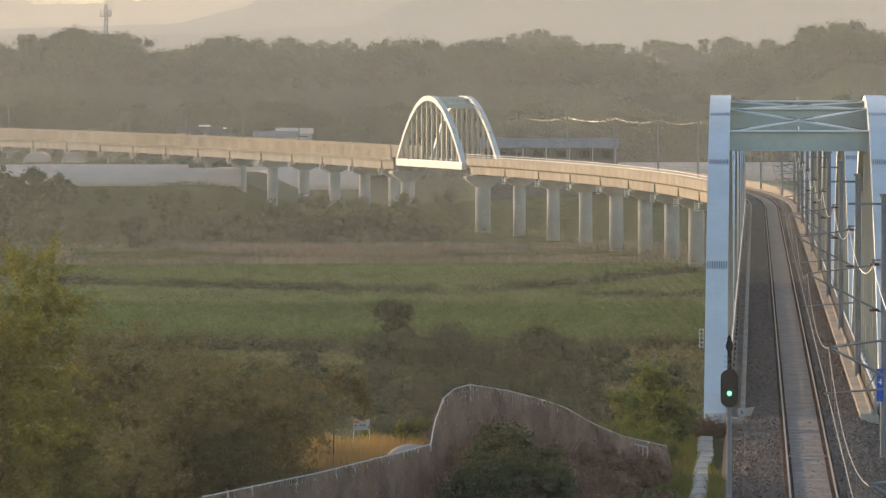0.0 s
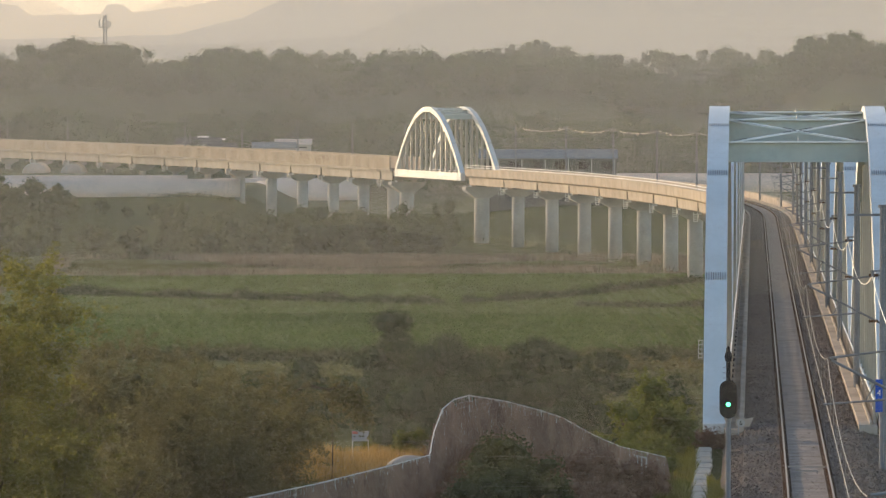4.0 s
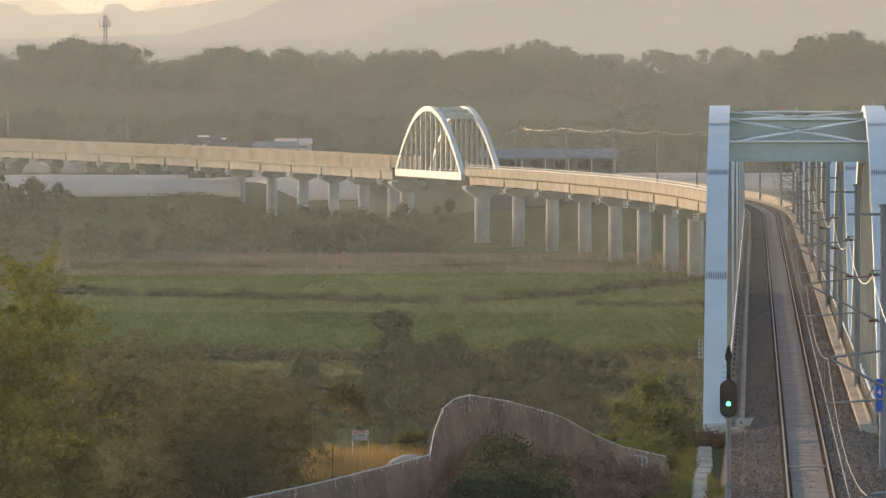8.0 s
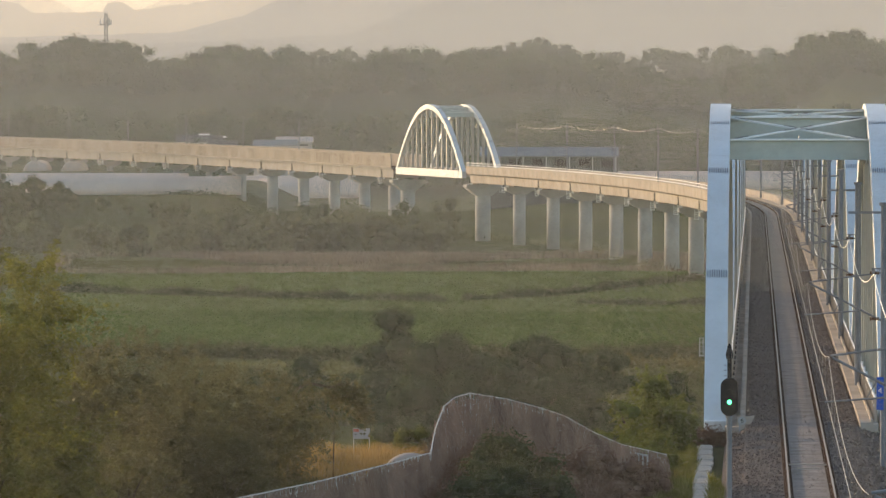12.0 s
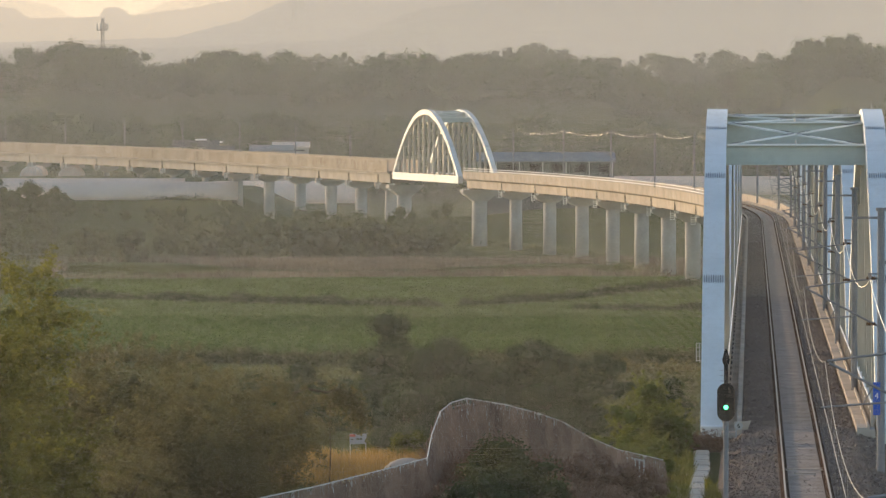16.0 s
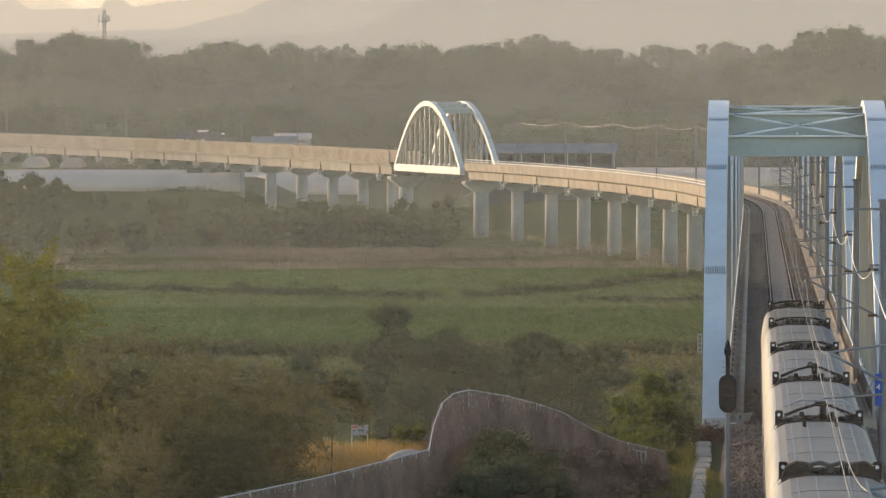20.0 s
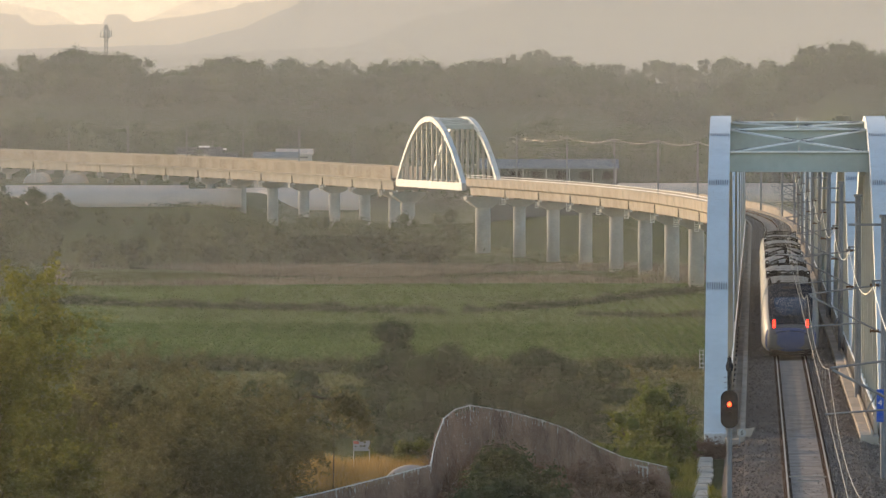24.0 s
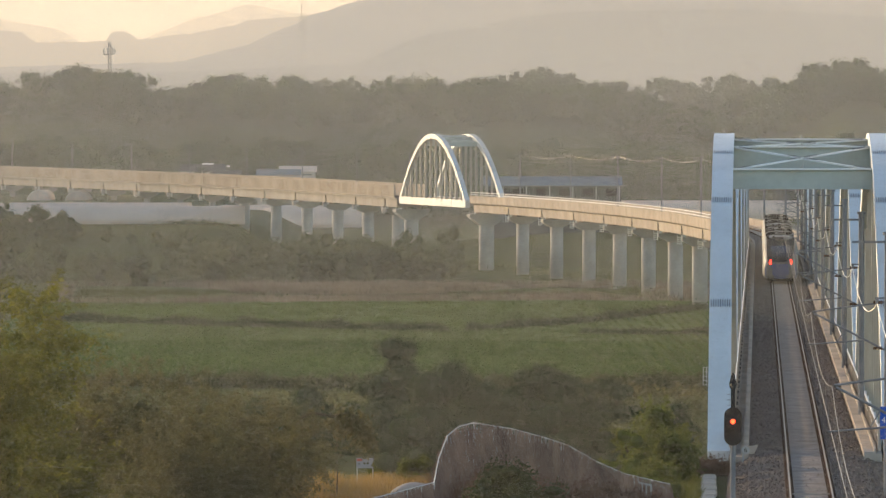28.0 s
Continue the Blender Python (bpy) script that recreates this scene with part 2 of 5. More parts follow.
def height(x, y):
    plain = -13.6 + 0.35 * noise.noise((x * 0.02, y * 0.012, 3))
    plain += 6.5 * smooth(1640, 1800, y) + 4.0 * smooth(1300, 1450, y) * smooth(0, 30, x) * (1 - smooth(1640, 1800, y))
    if 1200 < y < 1640:
        bank = 1 - smooth(1560, 1640, y)
        plain += bank * (5.6 * smooth(1240, 1310, y) * smooth(36, 52, -x) + 4.2 * smooth(1345, 1410, y) * smooth(55, 75, -x))
    if y > 1640:
        k = smooth(1640, 1950, y) * (1 - 0.55 * smooth(1970, 2120, y) * (1 - smooth(2120, 2350, y)))
        top = crest(x, CREST) + (crest(x, CREST_FAR) - crest(x, CREST)) * smooth(2050, 2300, y)
        plain += (top + 7.1) * k * (1 - 0.5 * smooth(2400, 2900, y))
    # near hill, with the spur that carries the fence
    lat = x - (1.9 + SLOPE0 * y)
    if y < 330:
        near = 11.2 - 9.6 * smooth(5, 120, y)
        wsum, zsum = 0.06, 0.06 * near
        for fx, fy, fz in FENCE:
            d2 = ((x - fx) * 1.6) ** 2 + ((y - fy) * 0.45) ** 2 + 0.15
            wsum += 1 / d2
            zsum += (fz - 1.9) / d2
        near = zsum / wsum
        for fx, fy, fz in SPOTS:
            d2 = ((x - fx) * 1.6) ** 2 + ((y - fy) * 0.45) ** 2 + 0.5
            wsum += 1 / d2
            zsum += fz / d2
        near = zsum / wsum
        near = near + (-0.95 - near) * smooth(-6.5, -5.0, lat)
        near += (-3.0 - near) * smooth(4.5, 12, lat)
        k = smooth(206, 262, y + 4 * noise.noise((x * 0.1, 0, 1)))
        if abs(lat) < 9:
            k = max(0, k - (1 - smooth(5.5, 9, abs(lat)))) if y < 231 else k
        plain = near + (plain - near) * k
    return plain


def ground_sheet():
    xs = sorted(set([-2400, -1500, -900, -600, -420] + list(np.arange(-320, -60, 6.0)) + list(np.arange(-60, 90, 1.25)) + list(np.arange(90, 330, 6.0)) + [420, 600, 900, 1500, 2400]))
    ys = sorted(set([-400, -200, -80, -20] + list(np.arange(0, 260, 1.5)) + list(np.arange(260, 480, 5.0)) + list(np.arange(480, 1300, 12.0)) + list(np.arange(1300, 2400, 22.0)) + [2600, 3000, 3600, 4300, 4990]))
    verts = [(x, y, height(x, y)) for y in ys for x in xs]
    w = len(xs)
    faces = [(j * w + i, j * w + i + 1, (j + 1) * w + i + 1, (j + 1) * w + i) for j in range(len(ys) - 1) for i in range(w - 1)]
    ob = soup("ground", verts, faces, M_GROUND)
    tagged(ob, "grassy flood plain and hill slopes under evening haze", "ground", kind="structure")


ground_sheet()

# ---- the track ----
BRIDGE_S, PITCH, SPAN = 233.0, 73.0, 70.0
ARCH_COUNT = 6
FAR_ARCH_S = 1115.0


def track():
    t = root("railway_track", "single railway track on grey ballast with rusty rails", "railway track", kind="structure")
    for side in (-1, 1):
        bm = bmesh.new()
        sweep(bm, -900, 1700, rect(side * 0.753 - 0.075, side * 0.753 + 0.075, -0.172, -0.15))
        sweep(bm, -900, 1700, rect(side * 0.753 - 0.012, side * 0.753 + 0.012, -0.15, -0.035))
        sweep(bm, -900, 1700, rect(side * 0.753 - 0.036, side * 0.753 + 0.036, -0.036, -0.005))
        r = part("rail", bm, M_RAIL, t, "brown rusted steel rail")
        bm = bmesh.new()
        sweep(bm, -900, 1700, rect(side * 0.753 - 0.032, side * 0.753 + 0.032, -0.006, 0.002))
        part("rail_head", bm, M_RAILTOP, r, "polished running surface")
    bm = bmesh.new()
    sweep(bm, -900, 1700, [(-2.4, -0.62), (2.4, -0.62), (2.3, -0.24), (1.35, -0.16), (0.95, -0.155), (-0.95, -0.155), (-1.35, -0.16), (-2.3, -0.24)])
    part("ballast_bed", bm, M_BALLAST, t, "dark grey ballast")
    bm = bmesh.new()
    sweep(bm, -900, 1700, [(-0.62, -0.19), (0.62, -0.19), (0.60, -0.135), (-0.60, -0.135)])
    part("ballast_between_rails", bm, M_BALLAST_C, t, "pale dusty ballast")
    for side in (-1, 1):
        bm = bmesh.new()
        sweep(bm, -900, 1700, rect(side * 0.753 - 0.15, side * 0.753 + 0.15, -0.18, -0.146))
        part("rail_seat", bm, M_RUST, t, "brown rust-stained stones beside the rail")
    for s, w in ((205.4, 0.68), (203.2, 0.4)):
        bm = bmesh.new()
        beam(bm, at(s, -w, -0.115), at(s, w, -0.115), 0.12, 0.05)
        part("rail_bond", bm, M_CONC, t, "pale cable between the rails")
    # embankment shoulders of loose ballast before the bridge
    bm = bmesh.new()
    sweep(bm, -900, 231, [(-3.5, -1.5), (4.6, -1.5), (3.3, -0.5), (2.2, -0.26), (-2.2, -0.26), (-2.9, -0.6)])
    part("ballast_shoulder", bm, M_BALLAST, t, "spread ballast on the embankment")
    me = None
    for k in range(300):
        s = 150 + 0.62 * k
        ob = new("sleeper", me)
        if me is None:
            me = bpy.data.meshes.new("sleeper")
            bm = bmesh.new()
            extrude(bm, [[Vector((x, -0.13, -0.3)), Vector((x, 0.13, -0.3)), Vector((x, 0.09, z)), Vector((x, -0.09, z))] for x, z in ((-1.2, -0.172), (-0.5, -0.165), (0, -0.17), (0.5, -0.165), (1.2, -0.172))])
            bm.to_mesh(me)
            bm.free()
            me.materials.append(M_SLEEPER)
            bpy.data.objects.remove(ob)
            ob = new("sleeper", me)
        ob.parent = t
        ob.matrix_basis = line_pose(s)
    return t


track()


# ---- arch spans ----
def arch_z(u):
    return 12.44 - 13.0 * (2 * u / SPAN) ** 2


def arch_span():
    """One tied arch span: base at its near end, running along +y."""
    a = root("arch_bridge_span", "pale blue-grey painted steel tied-arch railway bridge span", "arch bridge", "railway arch spans")
    half = SPAN / 2
    deck = bmesh.new()
    box(deck, -3.1, 3.1, 0, SPAN, -1.3, -0.62)
    part("deck_slab", deck, M_CONC_D, a)
    for side in (-1, 1):
        bm = bmesh.new()
        rings = []
        n = 36
        for i in range(n + 1):
            u = -half + SPAN * i / n
            dz = -2 * 13.0 * 4 * u / SPAN ** 2
            d = Vector((0, 1, dz)).normalized()
            up = Vector((0, -d.z, d.y))
            c = Vector((side * 3.6, half + u, arch_z(u)))
            rings.append([c + Vector((sx * 0.47, 0, 0)) + up * sz * 0.5 for sx, sz in ((-1, -1), (1, -1), (1, 1), (-1, 1))])
        extrude(bm, rings)
        rib = part("arch_rib", bm, M_STEEL, a, "pale blue-grey box-section arch rib")
        # bolted splices round the rib
        for u in (-26, -16.6, -9.0, -1.5, 5, 16.6, 26):
            bm = bmesh.new()
            dz = -2 * 13.0 * 4 * u / SPAN ** 2
            d = Vector((0, 1, dz)).normalized()
            up = Vector((0, -d.z, d.y))
            c = Vector((side * 3.6, half + u, arch_z(u)))
            for k in range(9):
                x = (k - 4) * 0.098
                p = c + up * 0.51 + Vector((x, 0, 0))
                beam(bm, p - d * 0.3, p + d * 0.3, 0.022, 0.03, up)
            tagged(part("splice_bolts", bm, M_BOLT, rib, "rows of bolts"), kind="stuff")
        bm = bmesh.new()
        box(bm, side * 3.6 - 0.45, side * 3.6 + 0.45, -0.6, SPAN + 0.6, -1.55, -0.05, 0.03)
        tie = part("tie_girder", bm, M_STEEL, a, "pale steel tie girder")
        for k in range(13):
            bm = bmesh.new()
            y = SPAN * (k + 0.5) / 13
            o = side * (3.6 + 0.455)
            box(bm, o - 0.03, o + 0.03, y - 0.03, y + 0.03, -1.5, -0.1)
            part("stiffener", bm, M_STEEL, tie)
        for k in range(1, 13):
            y = SPAN * k / 13
            top = arch_z(y - half) - 0.4
            bm = bmesh.new()
            x = side * 3.6
            half_i = [(-0.225, -0.17), (-0.195, -0.17), (-0.195, -0.016), (0.195, -0.016), (0.195, -0.17), (0.225, -0.17)]
            sec = half_i + [(a_, -b_) for a_, b_ in half_i[::-1]]
            extrude(bm, [[Vector((x + a_, y + b_, z_)) for a_, b_ in sec] for z_ in (-0.1, top)])
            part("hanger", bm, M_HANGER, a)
    # cross beams and diagonal bracing between the crowns
    us = [-11.2, -5.6, 0.0, 5.6, 11.2]
    for u in us:
        z = arch_z(u)
        bm = bmesh.new()
        end = abs(u) > 10
        low = 0.66 if end else 0.8
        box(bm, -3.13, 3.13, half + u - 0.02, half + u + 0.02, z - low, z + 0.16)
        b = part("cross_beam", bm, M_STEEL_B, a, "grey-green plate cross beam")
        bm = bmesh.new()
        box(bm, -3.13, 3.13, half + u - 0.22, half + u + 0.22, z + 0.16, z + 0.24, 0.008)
        part("top_flange", bm, M_STEEL_LIT, b, "top flange coloured as lit by the sky")
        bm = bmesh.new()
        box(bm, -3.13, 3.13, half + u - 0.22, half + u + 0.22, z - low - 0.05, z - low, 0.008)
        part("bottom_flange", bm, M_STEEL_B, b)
        for sx in (-1, 1):
            bm = bmesh.new()
            for k in range(9):
                box(bm, sx * (2.85 - k * 0.085) - 0.016, sx * (2.85 - k * 0.085) + 0.016, half + u - 0.2, half + u + 0.2, z + 0.24, z + 0.262)
            tagged(part("splice_bolts", bm, M_BOLT, b, "rows of bolts"), kind="stuff")
        bm = bmesh.new()
        rod(bm, [(0, half + u, z + 0.24), (0, half + u, z + 0.42)], 0.05, 0.03, 8)
        part("lifting_eye", bm, M_GALV, b)
    for u0, u1 in zip(us, us[1:]):
        for sx in (-1, 1):
            bm = bmesh.new()
            p, q = Vector((-sx * 3.1, half + u0, arch_z(u0) + 0.17)), Vector((sx * 3.1, half + u1, arch_z(u1) + 0.17))
            beam(bm, p, q, 0.19, 0.07)
            d = part("diagonal_brace", bm, M_STEEL_LIT, a, "steel bracing strut coloured as lit by the sky")
            bm = bmesh.new()
            for f in (0.06, 0.10, 0.42, 0.46, 0.54, 0.58, 0.90, 0.94):
                c = p.lerp(q, f)
                w = (q - p).normalized()
                for k in range(-3, 4):
                    e = c + w * k * 0.07 + Vector((0, 0, 0.04))
                    beam(bm, e - Vector((0, 0.08, -0.01)), e + Vector((0, 0.08, 0.01)), 0.028, 0.07)
            tagged(part("splice_bolts", bm, M_BOLT, d, "rows of bolts"), kind="stuff")
    for sx in (-1, 1):
        for u in (-1.0, 6.0):
            bm = bmesh.new()
            x = sx * 3.6
            rod(bm, [(x, half + u, arch_z(u) + 0.48), (x, half + u, arch_z(u) + 0.72)], 0.02, 0.02, 6)
            part("rib_post", bm, M_GALV, a)
    return a


def access_ladder(a):
    """Caged ladder on the outer side of the left rib's foot."""
    bm = bmesh.new()
    for x in (-4.26, -4.12):
        beam(bm, (x, 1.2, 2.5), (x, 1.2, 3.3), 0.03, 0.03, (0, 1, 0))
    for k in range(5):
        beam(bm, (-4.26, 1.2, 2.55 + 0.18 * k), (-4.07, 1.2, 2.55 + 0.18 * k), 0.03, 0.03)
    part("access_ladder", bm, M_GALV, a, "pale steel rungs")


span = arch_span()
span.matrix_basis = line_pose(BRIDGE_S, 0.08)
for k in range(1, ARCH_COUNT):
    copy_thing(span, line_pose(BRIDGE_S + PITCH * k, 0.08, -0.6))
copy_thing(span, line_pose(FAR_ARCH_S))
access_ladder(span)


# ---- walkways, kerbs and railings on the bridge ----
def walkways():
    for side, a, b in ((-1, 231, 1122), (1, 231, 1122), (-1, 1202, 1700), (1, 1202, 1700)):
        w = root("deck_walkway", "concrete walkway with kerb and railing beside the track", "walkway", "bridge walkways", "structure")
        if side < 0:
            bm = bmesh.new()
            sweep(bm, a, b, rect(-2.52, -2.30, -0.62, 0.06))
            part("kerb", bm, M_CONC, w, "pale concrete kerb")
            bm = bmesh.new()
            sweep(bm, a, b, rect(-3.12, -2.52, -0.62, -0.22))
            part("walkway_slab", bm, M_CONC, w)
        else:
            bm = bmesh.new()
            sweep(bm, a, b, rect(2.38, 2.80, -0.62, -0.02))
            part("walkway_slab", bm, M_CONC, w, "pale concrete walkway slab")
            bm = bmesh.new()
            sweep(bm, a, b, rect(2.80, 2.88, -0.62, 0.12))
            part("kerb", bm, M_CONC, w, "pale concrete kerb")
            bm = bmesh.new()
            sweep(bm, a, b, rect(2.88, 3.12, -0.62, -0.1))
            part("outer_slab", bm, M_CONC, w)
        if a == 231:
            # low parapet with a pale top rail on the walkway's outer side
            bm = bmesh.new()
            sweep(bm, 233, 668, rect(*sorted((side * 3.05, side * 3.11)), -0.22, 0.70))
            r = part("parapet", bm, M_CONC, w, "brownish concrete parapet")
            for z in (0.42, 0.80):
                bm = bmesh.new()
                sweep(bm, 233, 668, rect(side * 3.04 - 0.03, side * 3.04 + 0.03, z - 0.03, z + 0.03))
                part("rail", bm, M_WHITE, r, "pale steel rail")
            for k in range(145):
                bm = bmesh.new()
                p = at(233 + 3 * k, side * 3.02, -0.22)
                beam(bm, p, p + Vector((0, 0, 1.04)), 0.1, 0.1, (0, 1, 0))
                part("railing_post", bm, M_CONC, r)
    # open cable way on the left, crossed by pale bearers like rungs
    w = root("cable_trough", "open cable trough crossed by pale concrete bearers", "cable trough", kind="structure")
    bm = bmesh.new()
    sweep(bm, 232, 668, rect(-3.04, -2.86, -0.215, -0.16))
    part("trough", bm, M_DARK_CONC, w, "dark trough floor")
    for la in (-2.86, -3.03):
        bm = bmesh.new()
        sweep(bm, 232, 668, rect(la - 0.02, la + 0.02, -0.216, 0.02))
        part("trough_wall", bm, M_CONC, w)
    me = bpy.data.meshes.new("bearer")
    bm = bmesh.new()
    box(bm, -0.14, 0.14, -0.35, 0.35, 0, 0.09, 0.01)
    bm.to_mesh(me)
    bm.free()
    me.materials.append(M_CONC)
    for k in range(74):
        ob = new("bearer", me)
        ob.parent = w
        ob.matrix_basis = line_pose(234 + 5.85 * k, -2.95, -0.04)


walkways()


# ---- viaduct on round piers ----
def viaduct():
    v = root("viaduct", "long concrete railway viaduct with warm sunlit parapet", "viaduct", kind="structure")

    def girder(s0, s1, wall, up=0.0):
        bm = bmesh.new()
        g = 0.18
        sweep(bm, s0 + g, s1 - g, [(-3.4, up - 0.3), (-3.4, up - 0.62), (-2.75, up - 0.95), (-2.65, -2.35), (2.65, -2.35), (2.75, up - 0.95), (3.4, up - 0.62), (3.4, up - 0.3), (3.2, up - 0.3), (3.2, -0.64), (-3.2, -0.64), (-3.2, up - 0.3)], 6)
        part("girder", bm, M_CONC_G if up else M_CONC, v, "concrete box girder")
        bm = bmesh.new()
        # raised dark strip stands in for the shadowed gap, which hardly shows
        sweep(bm, s0 - 0.35, s0 + 0.35, rect(-2.84, -2.58, -2.3, up - 0.97), 1)
        part("girder_joint", bm, M_DARK_CONC, v, "dark strip over the girder joint for its shadow line")
        for side in (-1, 1):
            bm = bmesh.new()
            o, i = side * 3.48, side * 3.22
            prof = [(o, up - 0.42), (o, wall), (i, wall), (i, up - 0.296), (side * 3.405, up - 0.296), (side * 3.405, up - 0.42)]
            sweep(bm, s0 + 0.06, s1 - 0.06, prof if side < 0 else prof[::-1], 6)
            p = part("parapet", bm, M_CONC_L if up else M_CONC, v, "sunlit concrete parapet")
            bm = bmesh.new()
            c = side * 3.52
            sweep(bm, s0 + 0.03, s1 - 0.03, rect(c - 0.09, c + 0.09, wall - 0.02, wall + 0.12), 6)
            part("coping", bm, M_CONC, p)
            if side < 0 and up:
                n = max(2, round((s1 - s0) / 3.4))
                for k in range(1, n):
                    bm = bmesh.new()
                    e = s0 + (s1 - s0) * k / n
                    sweep(bm, e - 0.07, e + 0.07, rect(-3.485, -3.45, up - 0.3, wall - 0.05), 1)
                    part("panel_joint", bm, M_CONC_G, p)

    def pier(s, cap=True, r=1.2):
        base = height(*at(s, 0, 0).xy) - 0.6
        q = part("pier", bmesh.new(), M_CONC_D, v, "round concrete pier")
        bm = bmesh.new()
        z0 = centre(s)[0].z
        m = line_pose(s)
        n = 20
        extrude(bm, [[m @ Vector((math.cos(k * math.tau / n) * r, math.sin(k * math.tau / n) * r, z - z0)) for k in range(n)] for z in (base, z0 - 3.6)])
        bm.to_mesh(q.data)
        bm.free()
        for p in q.data.polygons:
            p.use_smooth = len(p.vertices) == 4
        # hammerhead cap that widens under the girder
        bm = bmesh.new()
        big = r > 1.4
        hw, drop = (3.6, 4.9) if big else (2.75, 4.1)
        extrude(bm, [[m @ Vector((sx * x, sy * y, z)) for sx, sy in ((-1, -1), (1, -1), (1, 1), (-1, 1))] for x, y, z in ((r * 1.04, r * 1.04, -drop), (hw, r * 1.15, -3.3), (hw, r * 1.15, -2.76))])
        part("pier_cap", bm, M_CONC_D, q, "concrete hammerhead cap")
        bm = bmesh.new()
        for sx in (-1.6, 1.6):
            for dy in (-0.6, 0.6):
                box(bm, sx - 0.35, sx + 0.35, dy - 0.3, dy + 0.3, -2.76, -2.34, m=m)
        part("bearing_block", bm, M_CONC, q)
        # rungs of the inspection ladder under each joint
        bm = bmesh.new()
        for k in range(4):
            z = -2.75 - 0.32 * k
            box(bm, -3.55, -2.85, -0.9, -0.78, z - 0.06, z + 0.06, m=m)
        for x in (-3.5, -2.9):
            box(bm, x - 0.04, x + 0.04, -0.88, -0.8, -3.8, -2.36, m=m)
        box(bm, -2.75, -2.3, -1.3, -1.2, -3.4, -2.4, m=m)
        part("inspection_ladder", bm, M_WHITE, q, "pale steel ladder cage")

    joints = [673.0] + [1076.5 - 35.9 * k for k in range(10, -1, -1)] + [FAR_ARCH_S - 2.2]
    for a, b in zip(joints, joints[1:]):
        girder(a, b, 0.72)
    for s in joints[:-1]:
        pier(s)
    pier(FAR_ARCH_S - 1.4, r=1.5)
    pier(FAR_ARCH_S + SPAN + 1.4, r=1.5)
    left = [FAR_ARCH_S + SPAN + 2.2] + [FAR_ARCH_S + SPAN + 14 + 27.4 * k for k in range(18)]
    for a, b in zip(left, left[1:]):
        girder(a, b, 2.3, 0.4)
    for k, s in enumerate(left[1:]):
        pier(s, r=1.25 if k < 6 else 0.8)
        bm = bmesh.new()
        box(bm, -3.5, -2.9, -0.45, 0.45, -3.3, -2.3, 0.03, m=line_pose(s))
        part("joint_bracket", bm, M_CONC, v, "pale bracket under a joint")
    # piers below the near arches and the first abutment
    for k in range(ARCH_COUNT):
        pier(BRIDGE_S + PITCH * (k + 1) - 1.5, r=1.5)
    bm = bmesh.new()
    box(bm, -4.6, 4.6, -2.6, 0.3, -13, -1.6, 0.05, m=line_pose(BRIDGE_S))
    box(bm, -3.2, 3.2, -2.6, -1.0, -1.6, -0.66, 0.05, m=line_pose(BRIDGE_S))
    part("abutment", bm, M_DARK_CONC, v)
    # handrail along the right-hand viaduct
    for z in (1.08, 1.5):
        bm = bmesh.new()
        sweep(bm, 676, FAR_ARCH_S - 3, rect(-3.45, -3.35, z - 0.05, z + 0.05), 6)
        part("handrail", bm, M_WHITE, v)
    for side in (-1, 1):
        bm = bmesh.new()
        for k in range(148):
            p = at(676 + 2.9 * k, side * 3.4, 0.7)
            beam(bm, p, p + Vector((0, 0, 0.82)), 0.06, 0.06, (0, 1, 0))
        part("handrail_posts", bm, M_GALV, v)


viaduct()


# ---- overhead line ----
MASTS = [95, 147, 208, 262, 314, 366, 418, 470, 522, 574, 626, 678, 730, 782, 834, 886, 938, 990, 1042, 1094, 1150, 1200, 1248, 1296, 1344, 1392, 1440, 1488, 1536, 1584, 1632]


def catenary_mast(name="catenary_mast"):
    """Mast right of the track with a hinged bracket arm that reaches over it."""
    m = root(name, "dark grey steel catenary mast with bracket arm beside the track", "catenary mast", "catenary masts")
    bm = bmesh.new()
    rod(bm, [(2.82, 0, -0.6), (2.82, 0, 9.2)], 0.15, 0.13, 12)
    p = part("mast", bm, M_MAST, m)
    bm = bmesh.new()
    rod(bm, [(2.82, 0, 9.2), (2.82, 0, 9.32)], 0.19, 0.19, 12)
    part("cap", bm, M_MAST, p)
    bm = bmesh.new()
    box(bm, 2.57, 3.07, -0.25, 0.25, -0.6, -0.52)
    part("base_plate", bm, M_MAST, p)
    bm = bmesh.new()
    beam(bm, (2.7, 0, 8.95), (1.5, 0, 8.95), 0.09, 0.09)
    part("top_arm", bm, M_MAST, m)
    bm = bmesh.new()
    rod(bm, [(2.75, 0.1, 6.75), (0.05, 0.1, 6.4)], 0.035, 0.03)
    part("stay_tube", bm, M_MAST, m)
    bm = bmesh.new()
    rod(bm, [(2.7, 0.1, 5.0), (0.1, 0.1, 6.35)], 0.04, 0.035)
    part("bracket_tube", bm, M_MAST, m)
    bm = bmesh.new()
    rod(bm, [(1.9, 0.1, 5.35), (-0.1, 0.1, 5.2)], 0.03, 0.025)
    rod(bm, [(1.0, 0.1, 5.32), (1.25, 0.1, 5.75)], 0.02)
    part("registration_arm", bm, M_MAST, m)
    for z in (6.74, 5.06):
        bm = bmesh.new()
        extrude(bm, [[Vector((2.62 - 0.03 * k, 0.1 + r * math.cos(a), z + r * math.sin(a))) for a in (j * math.tau / 10 for j in range(10))] for k, r in enumerate((0.05, 0.075, 0.04) * 4)])
        part("insulator", bm, M_RAIL, m, "brown ribbed insulator")
    bm = bmesh.new()
    beam(bm, (2.82, 0, 6.9), (2.35, 0, 6.9), 0.06, 0.06)
    rod(bm, [(2.42, 0, 6.9), (2.42, 0, 6.7)], 0.07, 0.05)
    part("feeder_bracket", bm, M_MAST, m)
    return m


first = catenary_mast()
